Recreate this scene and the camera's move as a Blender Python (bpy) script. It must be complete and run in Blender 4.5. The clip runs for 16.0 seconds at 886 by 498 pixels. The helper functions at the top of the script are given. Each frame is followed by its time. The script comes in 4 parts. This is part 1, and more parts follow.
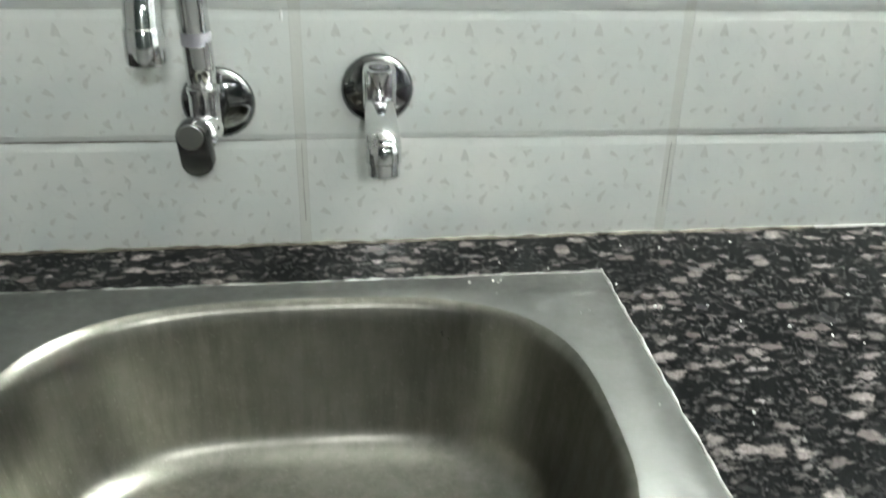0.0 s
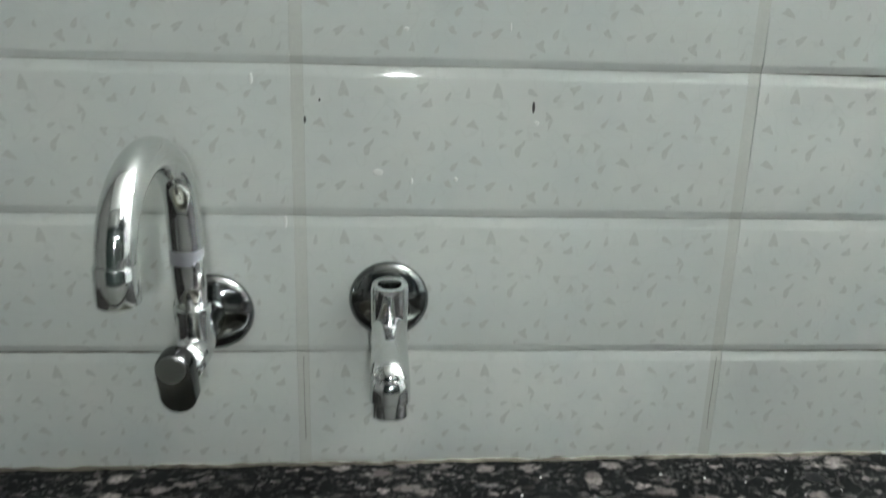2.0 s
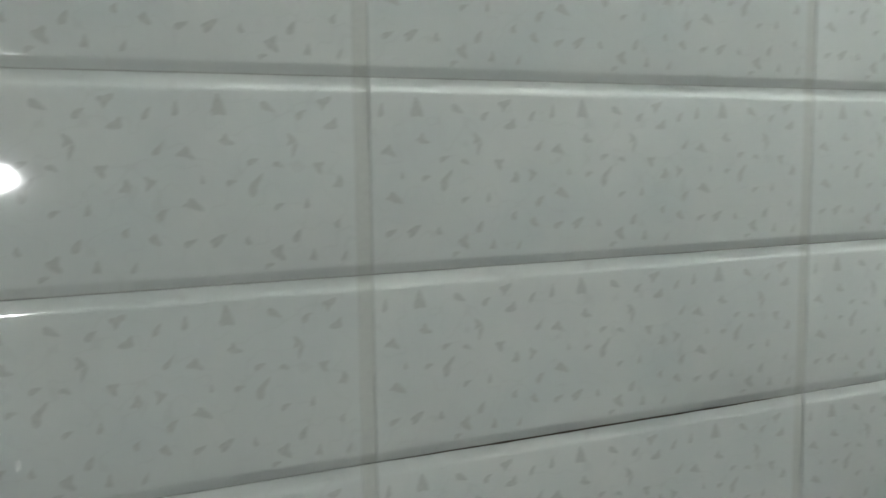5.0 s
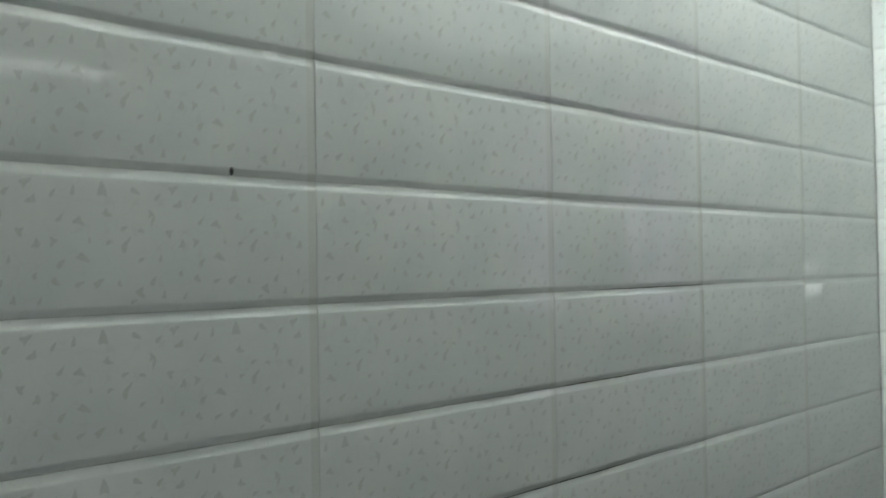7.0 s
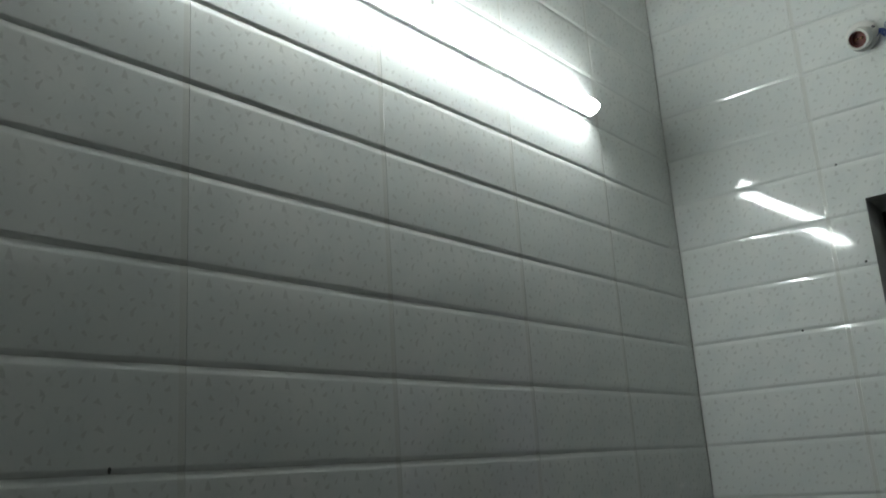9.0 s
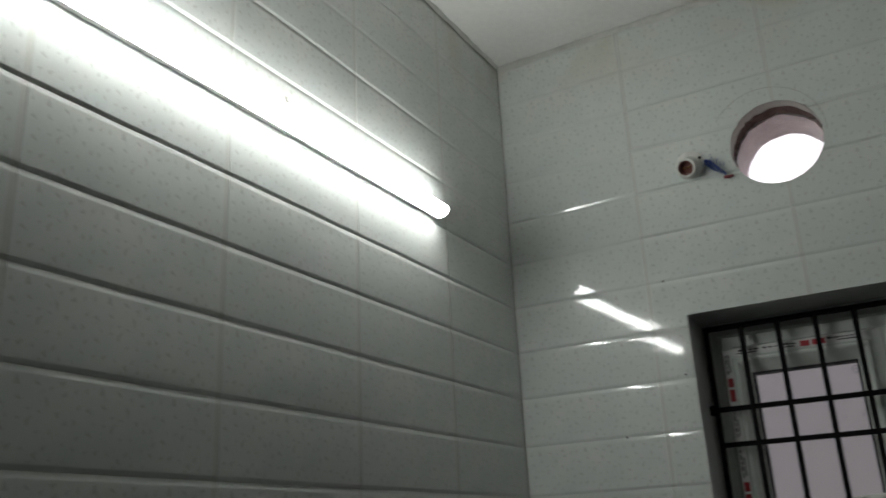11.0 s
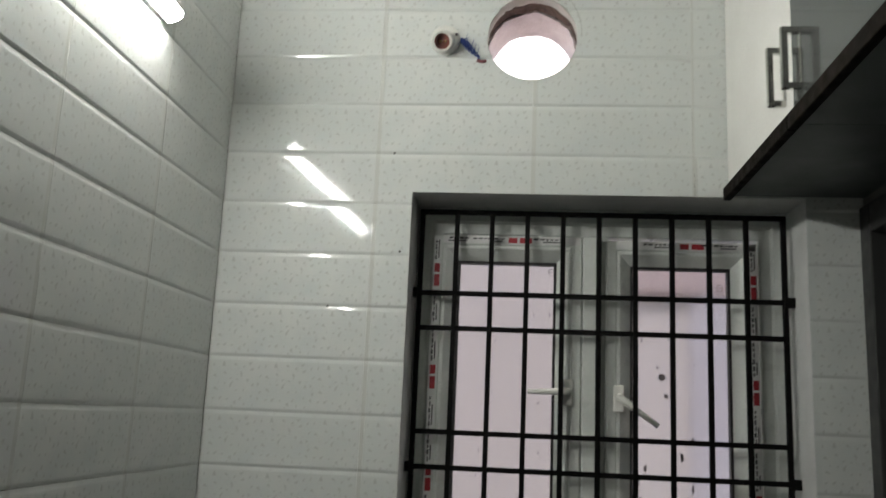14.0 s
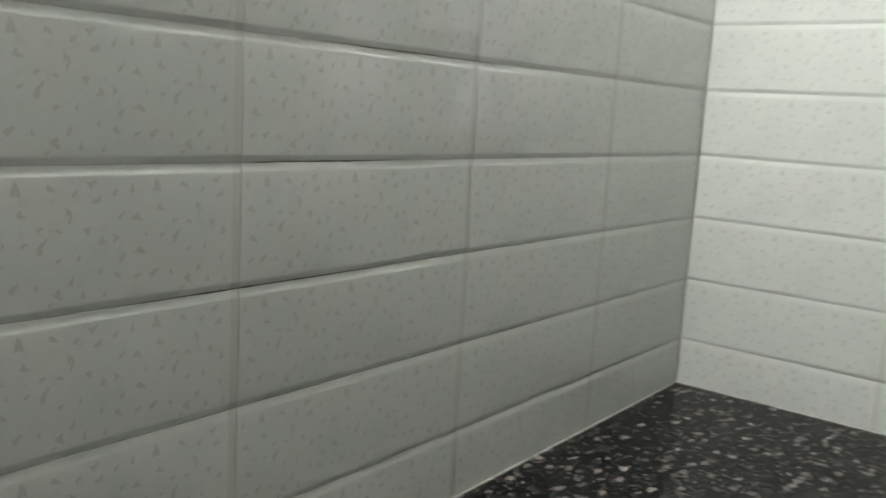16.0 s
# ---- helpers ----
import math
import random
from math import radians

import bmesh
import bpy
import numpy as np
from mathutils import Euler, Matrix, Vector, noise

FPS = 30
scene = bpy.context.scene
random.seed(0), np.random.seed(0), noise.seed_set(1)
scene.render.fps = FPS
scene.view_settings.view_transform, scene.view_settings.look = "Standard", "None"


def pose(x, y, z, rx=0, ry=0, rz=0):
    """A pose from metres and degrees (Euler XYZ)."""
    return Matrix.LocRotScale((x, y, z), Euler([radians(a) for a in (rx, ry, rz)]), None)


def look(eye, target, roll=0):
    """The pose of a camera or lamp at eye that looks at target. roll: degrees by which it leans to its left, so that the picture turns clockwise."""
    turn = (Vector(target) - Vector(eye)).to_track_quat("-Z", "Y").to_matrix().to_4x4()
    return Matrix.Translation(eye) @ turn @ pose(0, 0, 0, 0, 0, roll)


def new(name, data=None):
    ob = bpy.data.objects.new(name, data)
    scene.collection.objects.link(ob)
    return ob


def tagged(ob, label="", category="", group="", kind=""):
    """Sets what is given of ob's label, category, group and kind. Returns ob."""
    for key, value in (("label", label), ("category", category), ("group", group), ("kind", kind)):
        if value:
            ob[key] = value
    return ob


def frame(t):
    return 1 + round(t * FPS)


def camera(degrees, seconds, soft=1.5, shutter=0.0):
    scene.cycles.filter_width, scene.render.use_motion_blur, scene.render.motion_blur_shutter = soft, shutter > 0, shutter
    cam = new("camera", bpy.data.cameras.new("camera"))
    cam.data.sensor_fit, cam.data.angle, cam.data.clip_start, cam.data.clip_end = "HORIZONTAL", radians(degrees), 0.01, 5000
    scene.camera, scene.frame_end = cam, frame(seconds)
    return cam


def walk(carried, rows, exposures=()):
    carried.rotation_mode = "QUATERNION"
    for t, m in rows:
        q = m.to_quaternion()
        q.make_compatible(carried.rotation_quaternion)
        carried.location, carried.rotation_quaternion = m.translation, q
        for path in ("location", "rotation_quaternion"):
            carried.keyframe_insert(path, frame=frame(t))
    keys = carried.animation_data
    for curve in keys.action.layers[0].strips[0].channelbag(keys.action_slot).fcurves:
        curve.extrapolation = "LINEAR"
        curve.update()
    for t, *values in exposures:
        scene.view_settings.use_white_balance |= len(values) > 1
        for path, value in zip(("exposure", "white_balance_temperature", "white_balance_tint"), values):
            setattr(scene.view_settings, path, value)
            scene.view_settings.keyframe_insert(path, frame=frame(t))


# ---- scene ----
cam = camera(54.6, 16.0, shutter=0.4)
PATH = [
    (0, (-2.199, -0.807, 1.222), (-1.998, 0.972, 0.329), 1.4),
    (0.5, (-2.211, -0.795, 1.248), (-2.058, 1.041, 0.469), 2.1),
    (1, (-2.208, -0.775, 1.251), (-2.082, 1.08, 0.513), 2.0),
    (1.5, (-2.201, -0.762, 1.251), (-2.088, 1.105, 0.542), 1.8),
    (2, (-2.182, -0.698, 1.264), (-2.038, 1.198, 0.646), 1.7),
    (2.5, (-2.168, -0.625, 1.316), (-2.031, 1.281, 0.727), 1.1),
    (2.7, (-2.163, -0.607, 1.313), (-2.024, 1.326, 0.818), 0.7),
    (3, (-2.139, -0.571, 1.358), (-2.048, 1.357, 0.837), 1.7),
    (3.5, (-2.109, -0.531, 1.376), (-1.997, 1.415, 0.932), 2.9),
    (4, (-2.087, -0.513, 1.39), (-1.833, 1.43, 0.991), 2.9),
    (4.2, (-2.085, -0.513, 1.377), (-1.721, 1.425, 1.045), 1.9),
    (6.5, (-1.963, -0.62, 1.457), (-0.671, 0.906, 1.395), -0.8),
    (7, (-1.999, -0.723, 1.477), (-0.629, 0.734, 1.516), -0.9),
    (7.5, (-2.032, -0.834, 1.486), (-0.6, 0.555, 1.632), -1.5),
    (8, (-2.075, -0.902, 1.508), (-0.623, 0.448, 1.771), -2.6),
    (8.5, (-2.091, -0.908, 1.526), (-0.624, 0.388, 1.937), -3.3),
    (10.8, (-2.124, -0.907, 1.585), (-0.501, 0.054, 2.25), -3.7),
    (11, (-2.101, -0.953, 1.582), (-0.451, -0.032, 2.236), -2.8),
    (11.5, (-2.081, -0.931, 1.592), (-0.291, -0.303, 2.227), -1.3),
    (12, (-2.06, -0.892, 1.597), (-0.2, -0.54, 2.244), 0.2),
    (12.5, (-2.048, -0.83, 1.589), (-0.163, -0.619, 2.223), 1.7),
    (13, (-2.006, -0.793, 1.565), (-0.101, -0.597, 2.141), 2.6),
    (13.5, (-1.995, -0.748, 1.563), (-0.062, -0.566, 2.044), 2.6),
    (14, (-1.976, -0.742, 1.572), (-0.023, -0.545, 1.954), 2.5),
    (14.5, (-1.923, -0.759, 1.525), (0.028, -0.393, 1.774), 3.2),
    (15, (-1.817, -0.708, 1.457), (0.084, -0.084, 1.467), 3.8),
    (15.5, (-1.733, -0.725, 1.416), (-0.001, 0.245, 1.174), 3.6),
    (15.6, (-1.725, -0.715, 1.409), (-0.023, 0.298, 1.133), 3.9),
    (16, (-1.649, -0.676, 1.378), (-0.104, 0.552, 1.055), 3.3),
]
EXPOSURES = [(0, 4.05, 6540, 12), (0.5, 3.74, 6490, 13), (2, 3.5, 6430, 12), (2.5, 3.2, 6430, 12), (3.5, 3.08, 6430, 12), (4.2, 2.95, 6450, 13), (7.0, 2.2, 6400, 11), (7.5, 1.75, 6400, 11), (8.0, 1.3, 6400, 11), (8.5, 0.72, 6400, 11), (11, -0.3, 6700, 14),
             (12.5, 0.36, 6900, 18), (13.5, 0.7, 6950, 20), (14, 0.86, 6950, 17), (14.5, 1.02, 6920, 16), (15, 1.25, 6900, 14), (15.5, 1.88, 6930, 16), (16, 2.32, 6950, 16)]
walk(cam, [(t, look(eye, target, roll)) for t, eye, target, roll in PATH], EXPOSURES)

# ---- light ----
world = bpy.data.worlds.new("sky")
world.use_nodes = True
scene.world = world
sky = world.node_tree.nodes.new("ShaderNodeTexSky")
sky.sky_type, sky.sun_disc = "NISHITA", False
sky.dust_density = 4.0
sky.sun_elevation, sky.sun_rotation = radians(50), radians(100)
world.node_tree.nodes["Background"].inputs["Strength"].default_value = 0.19
world.node_tree.links.new(sky.outputs[0], world.node_tree.nodes["Background"].inputs["Color"])

sun = new("sun", bpy.data.lights.new("sun", "SUN"))
sun.data.energy, sun.data.angle, sun.data.color = 1.2, radians(12), (1.0, 0.95, 0.9)
sun.matrix_world = look((-3, -1, 9), (1.6, -0.8, 1.6))

# the light of the phone that films, reflected in the glazed tiles
torch = new("torch", bpy.data.lights.new("torch", "POINT"))
torch.data.energy, torch.data.shadow_soft_size, torch.data.color = 0.75, 0.018, (0.95, 1.0, 0.97)
torch.location = (-2.145, -1.08, 1.358)

TUBE_GLOW = 42.0


# ---- materials ----
def material(name, color=(0.5, 0.5, 0.5), rough=0.5, metal=0.0, **more):
    m = bpy.data.materials.new(name)
    m.use_nodes = True
    b = m.node_tree.nodes["Principled BSDF"]
    b.inputs["Base Color"].default_value = (*color, 1)
    b.inputs["Roughness"].default_value = rough
    b.inputs["Metallic"].default_value = metal
    for key, value in more.items():
        b.inputs[key.replace("_", " ")].default_value = value
    return m


class Nodes:
    """Short hand for wiring one material's nodes."""

    def __init__(self, m):
        self.tree = m.node_tree
        self.bsdf = self.tree.nodes["Principled BSDF"]

    def add(self, kind, operation=""):
        n = self.tree.nodes.new("ShaderNode" + kind)
        if operation:
            n.operation = operation
        return n

    def wire(self, a, b):
        self.tree.links.new(a, b)

    def put(self, socket, value):
        if hasattr(value, "is_linked"):
            self.wire(value, socket)
        else:
            socket.default_value = value

    def math(self, op, a, b=0.0, c=0.0):
        n = self.add("Math", operation=op)
        for s, v in zip(n.inputs, (a, b, c)):
            self.put(s, v)
        return n.outputs[0]

    def coords(self, scale=(1, 1, 1)):
        t, m = self.add("TexCoord"), self.add("Mapping")
        m.inputs["Scale"].default_value = scale
        self.wire(t.outputs["Object"], m.inputs["Vector"])
        return m.outputs[0]

    def noise(self, vec, scale, detail=3.0, rough=0.5):
        n = self.add("TexNoise")
        self.wire(vec, n.inputs["Vector"])
        n.inputs["Scale"].default_value = scale
        n.inputs["Detail"].default_value = detail
        n.inputs["Roughness"].default_value = rough
        return n.outputs[0]

    def step(self, value, low, high, a=0.0, b=1.0):
        n = self.add("MapRange")
        self.put(n.inputs[0], value)
        for i, v in enumerate((low, high, a, b)):
            self.put(n.inputs[i + 1], v)
        return n.outputs[0]

    def mix(self, f, a, b, blend="MIX"):
        n = self.add("Mix")
        n.data_type, n.blend_type = "RGBA", blend
        self.put(n.inputs["Factor"], f)
        for s, v in ((n.inputs[6], a), (n.inputs[7], b)):
            self.put(s, v if hasattr(v, "is_linked") else (*v, 1))
        return n.outputs[2]

    def bump(self, height, strength=0.2, distance=0.001):
        n = self.add("Bump")
        n.inputs["Strength"].default_value = strength
        n.inputs["Distance"].default_value = distance
        self.wire(height, n.inputs["Height"])
        self.wire(n.outputs[0], self.bsdf.inputs["Normal"])

    def color(self, c):
        self.wire(c, self.bsdf.inputs["Base Color"])

    def rough(self, r):
        self.wire(r, self.bsdf.inputs["Roughness"])


def tile_glaze(name, printed=False):
    """Off-white glazed tile, or the grey leaf print under the same glaze."""
    m = material(name, rough=0.05)
    n = Nodes(m)
    obj = n.coords()
    info = n.add("ObjectInfo")
    if printed:
        c = n.mix(n.step(n.noise(obj, 420, 3.0), 0.35, 0.65), (0.478, 0.495, 0.475), (0.53, 0.546, 0.526))
    else:
        c = n.mix(info.outputs["Random"], (0.600, 0.622, 0.598), (0.640, 0.655, 0.632))
        c = n.mix(n.step(n.noise(obj, 14, 4.0), 0.35, 0.7), c, (0.575, 0.612, 0.600))
        stem = n.math("ABSOLUTE", n.math("SUBTRACT", n.noise(obj, 42, 1.0), 0.5))
        c = n.mix(n.step(stem, 0.0, 0.012, 0.20, 0.0), c, (0.44, 0.455, 0.435))
        place = n.add("NewGeometry")
        spot = n.add("SeparateXYZ")
        n.wire(place.outputs["Position"], spot.inputs[0])
        damp = n.math("MULTIPLY", n.step(spot.outputs[2], 2.72, 2.93), n.step(n.noise(place.outputs["Position"], 4.5, 4.0), 0.48, 0.62))
        c = n.mix(n.math("MULTIPLY", damp, 0.5), c, (0.52, 0.49, 0.36))
    n.color(c)
    n.rough(n.step(n.noise(obj, 30, 4.0), 0.3, 0.75, 0.045, 0.080))
    n.bump(n.noise(obj, 22, 2.0), 0.06, 0.002)
    return m


def granite():
    """Black granite with grey and rosy crystals."""
    m = material("granite", rough=0.16)
    n = Nodes(m)
    obj = n.coords((0.68, 1.0, 1.0))
    warp = n.add("VectorMath", operation="MULTIPLY_ADD")
    nz = n.add("TexNoise")
    n.wire(obj, nz.inputs["Vector"])
    nz.inputs["Scale"].default_value, nz.inputs["Detail"].default_value = 190, 8
    n.wire(nz.outputs[1], warp.inputs[0])
    warp.inputs[1].default_value = (0.015, 0.012, 0.012)
    n.wire(obj, warp.inputs[2])

    def flecks(scale, keep, soft):
        vor = n.add("TexVoronoi")
        vor.inputs["Scale"].default_value = scale
        n.wire(warp.outputs[0], vor.inputs["Vector"])
        s = n.add("SeparateColor")
        n.wire(vor.outputs["Color"], s.inputs[0])
        inside = n.step(vor.outputs["Distance"], 0.38, 0.38 + soft, 1.0, 0.0)
        return n.math("MULTIPLY", n.step(s.outputs[0], keep, keep + 0.03), inside), s.outputs[1]

    big, tone = flecks(76, 0.80, 0.2)
    mid, tone2 = flecks(150, 0.75, 0.2)
    fine, tone3 = flecks(330, 0.66, 0.25)
    patch = n.step(n.noise(obj, 9, 2.0), 0.35, 0.65, 0.55, 1.0)
    grain = n.step(n.noise(obj, 380, 7.0, 0.75), 0.38, 0.62, 0.0, 0.95)
    grey = n.mix(tone, (0.07, 0.06, 0.056), (0.27, 0.243, 0.23))
    grey = n.mix(grain, grey, (0.05, 0.044, 0.042))
    dark = n.mix(n.noise(obj, 70, 3.0), (0.0015, 0.0017, 0.0018), (0.006, 0.0065, 0.0067))
    c = n.mix(n.math("MULTIPLY", fine, 0.5), dark, n.mix(tone3, (0.018, 0.016, 0.016), (0.10, 0.095, 0.09)))
    c = n.mix(n.math("MULTIPLY", mid, patch), c, n.mix(grain, n.mix(tone2, (0.035, 0.031, 0.029), (0.19, 0.175, 0.168)), (0.014, 0.013, 0.012)))
    c = n.mix(big, c, grey)
    c = n.mix(n.step(n.noise(obj, 260, 4.0, 0.6), 0.56, 0.64, 0.0, 0.35), c, (0.004, 0.004, 0.004))
    n.color(c)
    n.bsdf.inputs["Specular IOR Level"].default_value = 0.12
    n.rough(n.step(n.noise(obj, 40, 4.0), 0.3, 0.7, 0.12, 0.3))
    n.bump(n.noise(obj, 300, 2.0), 0.05, 0.0005)
    return m


def mottled(name, a, b, rough, scale=6.0, grain=120.0, bump=0.15, metal=0.0, distance=0.001):
    """A plain paint, plaster or plastic, uneven at two scales."""
    m = material(name, a, rough, metal)
    n = Nodes(m)
    obj = n.coords()
    f = n.step(n.noise(obj, scale, 4.0), 0.3, 0.7)
    c = n.mix(f, a, b)
    c = n.mix(n.step(n.noise(obj, grain, 3.0), 0.35, 0.75, 0.0, 0.25), c, tuple(x * 0.8 for x in b))
    n.color(c)
    n.rough(n.step(n.noise(obj, scale * 3, 3.0), 0.3, 0.7, rough * 0.8, min(1, rough * 1.2)))
    n.bump(n.noise(obj, grain, 4.0), bump, distance)
    return m


def brushed_steel():
    """Dull steel with brownish blotches and drawn streaks, toned darker for the bowl's shade."""
    m = material("brushed_steel", (0.3, 0.29, 0.26), 0.3, 1.0)
    n = Nodes(m)
    obj = n.coords()
    streak = n.noise(n.coords((9, 260, 260)), 3.0, 3.0)
    blotch = n.noise(obj, 22, 5.0, 0.6)
    c = n.mix(n.step(blotch, 0.3, 0.7), (0.285, 0.28, 0.25), (0.205, 0.20, 0.17))
    upright_streak = n.noise(n.coords((70, 70, 3.0)), 1.0, 4.0, 0.65)
    c = n.mix(n.step(upright_streak, 0.40, 0.70, 0.0, 0.55), c, (0.13, 0.126, 0.103))
    c = n.mix(n.step(n.noise(obj, 240, 3.0), 0.60, 0.72, 0.0, 0.25), c, (0.40, 0.40, 0.37))
    n.color(c)
    n.rough(n.step(n.math("ADD", blotch, n.math("MULTIPLY", streak, 0.10)), 0.3, 0.8, 0.27, 0.44))
    n.bump(n.noise(obj, 55, 3.0), 0.10, 0.0015)
    return m


def chrome():
    m = material("chrome", (0.68, 0.69, 0.69), 0.05, 1.0)
    n = Nodes(m)
    n.rough(n.step(n.noise(n.coords(), 60, 4.0), 0.4, 0.75, 0.03, 0.16))
    return m


def glowing(name, color, strength):
    m = material(name, color, 0.4)
    b = m.node_tree.nodes["Principled BSDF"]
    b.inputs["Emission Color"].default_value = (*color, 1)
    b.inputs["Emission Strength"].default_value = strength
    return m


def dusty_glass():
    m = material("dusty_glass", (0.97, 0.96, 0.97), 0.02, IOR=1.45, Transmission_Weight=1.0)
    n = Nodes(m)
    n.rough(n.step(n.noise(n.coords(), 9, 5.0), 0.3, 0.8, 0.10, 0.17))
    return m


TILE = tile_glaze("tile_glaze")
PRINT = tile_glaze("tile_print", True)
GROUT = mottled("grout", (0.42, 0.43, 0.40), (0.30, 0.30, 0.27), 0.8, 9, 300)
JOINT = mottled("joint_grout", (0.58, 0.596, 0.566), (0.55, 0.564, 0.533), 0.07, 9, 300, 0.1)
GRANITE = granite()
STEEL = brushed_steel()
# same steel as the bowl, toned lighter for the light it catches
RIM_STEEL = mottled("rim_steel_lit", (0.27, 0.273, 0.26), (0.225, 0.228, 0.215), 0.42, 26, 240, 0.05, 1.0)
CHROME = chrome()
HANDLE = material("brushed_nickel", (0.56, 0.55, 0.52), 0.14, 1.0)
# chrome darkened in colour for the dim room the flanges reflect
FLANGE = material("chrome_dark_toned", (0.18, 0.185, 0.185), 0.09, 1.0)
SPOUT_BAND = material("grey_band", (0.30, 0.30, 0.33), 0.3, 0.3)
BRIGHT = material("satin_steel", (0.22, 0.225, 0.22), 0.3, 0.9)
DARK_CHROME = material("dark_chrome", (0.10, 0.10, 0.10), 0.12, 1.0)
CEILING = mottled("ceiling_paint", (0.80, 0.80, 0.775), (0.71, 0.71, 0.68), 0.85, 2.5, 60, 0.25, 0, 0.003)
PLASTER = mottled("plaster", (0.62, 0.62, 0.59), (0.50, 0.50, 0.47), 0.9, 12, 120, 0.5, 0, 0.004)
REVEAL = mottled("reveal_paint", (0.58, 0.59, 0.58), (0.50, 0.51, 0.50), 0.6, 8, 150)
# dark tone standing for a larger dim space on the unseen side
ROOM = mottled("dim_room_tone", (0.19, 0.19, 0.18), (0.15, 0.15, 0.14), 0.8, 2, 60)
FLOOR = mottled("floor_tile", (0.22, 0.20, 0.18), (0.17, 0.16, 0.145), 0.35, 4, 90)
UPVC = mottled("upvc", (0.68, 0.71, 0.68), (0.58, 0.61, 0.58), 0.32, 10, 160, 0.05)
IRON = mottled("black_iron", (0.002, 0.002, 0.002), (0.004, 0.0037, 0.0035), 0.7, 20, 260, 0.3)
RUBBER = material("black_gasket", (0.015, 0.015, 0.015), 0.6)
WHITE_LAMINATE = mottled("white_laminate", (0.78, 0.775, 0.745), (0.74, 0.735, 0.70), 0.22, 3, 120, 0.03)
GREY_LAMINATE = mottled("grey_laminate", (0.052, 0.058, 0.058), (0.044, 0.05, 0.05), 0.10, 4, 160, 0.02)
DARK_BOARD = mottled("dark_board", (0.080, 0.096, 0.090), (0.070, 0.084, 0.079), 0.4, 3, 160, 0.03)
BLACK_EDGE = mottled("black_edge", (0.004, 0.0038, 0.0035), (0.012, 0.009, 0.007), 0.6, 14, 160, 0.4)
DARK_GLASS = material("dark_glass", (0.016, 0.022, 0.020), 0.05)
DARK_FRAME = mottled("dark_frame", (0.022, 0.023, 0.023), (0.03, 0.03, 0.03), 0.45, 10, 160)
GLASS = dusty_glass()
TUBE = glowing("tube_glow", (0.93, 1.0, 0.97), TUBE_GLOW)
PLASTIC = mottled("white_plastic", (0.72, 0.72, 0.68), (0.64, 0.64, 0.60), 0.35, 20, 200, 0.05)
BAKELITE = mottled("brown_bakelite", (0.22, 0.045, 0.03), (0.12, 0.03, 0.022), 0.4, 40, 300)
BRASS = material("brass", (0.30, 0.17, 0.08), 0.5, 1.0)
BLUE = material("blue_insulation", (0.02, 0.05, 0.22), 0.45)
RED = mottled("red_print", (0.42, 0.02, 0.03), (0.34, 0.02, 0.03), 0.5, 60, 300)
TAPED = material("dull_red_tape", (0.16, 0.022, 0.03), 0.5)
INK = material("dark_print", (0.05, 0.05, 0.055), 0.6)
TAPE = material("white_tape", (0.66, 0.66, 0.65), 0.4)
BRICK = mottled("broken_brick", (0.20, 0.135, 0.11), (0.07, 0.048, 0.042), 0.95, 60, 240, 0.9, 0, 0.006)
PINK = mottled("pink_plaster", (0.94, 0.88, 0.88), (0.80, 0.73, 0.73), 0.9, 22, 110, 0.7, 0, 0.006)
PINK_WALL = mottled("pink_wall_paint", (0.61, 0.575, 0.55), (0.57, 0.535, 0.51), 0.9, 1.5, 40, 0.2)
BLUISH_WALL = mottled("bluish_wall", (0.54, 0.525, 0.55), (0.50, 0.485, 0.51), 0.9, 1.5, 40, 0.2)
UPPER_BLOCK = mottled("dull_red_wall", (0.50, 0.41, 0.395), (0.45, 0.37, 0.355), 0.9, 2, 40, 0.2)
SEALANT = mottled("white_sealant", (0.38, 0.38, 0.36), (0.17, 0.165, 0.15), 0.6, 70, 300, 0.4)
STAINED = mottled("stained_grout", (0.19, 0.18, 0.14), (0.03, 0.022, 0.015), 0.8, 26, 200, 0.5)
SOIL = material("dark_speck", (0.03, 0.028, 0.026), 0.8)
SPLASH = mottled("dried_splash", (0.72, 0.73, 0.71), (0.66, 0.67, 0.65), 0.3, 300, 900)
CRACK = material("cracked_grout", (0.10, 0.085, 0.065), 0.9)
SMEAR = material("glass_smear", (0.26, 0.23, 0.24), 0.8)
EARTH = mottled("earth", (0.22, 0.18, 0.14), (0.16, 0.13, 0.10), 0.95, 0.5, 8)


# ---- mesh helpers ----
def bm_object(name, bm, mat, parent=None, label="", smooth=False):
    mesh = bpy.data.meshes.new(name)
    if smooth:
        for f in bm.faces:
            f.smooth = True
    bm.to_mesh(mesh)
    bm.free()
    mesh.materials.append(mat)
    ob = new(name, mesh)
    if parent:
        ob.parent = parent
    if label:
        ob["label"] = label
    return ob


def part(name, bm, mat, parent, label="", smooth=False):
    return bm_object(name, bm, mat, parent, label, smooth)


def base(name, m, label, category, group="", kind=""):
    """An Empty that stands for a whole thing."""
    ob = new(name)
    ob.matrix_world = m
    return tagged(ob, label, category, group, kind)


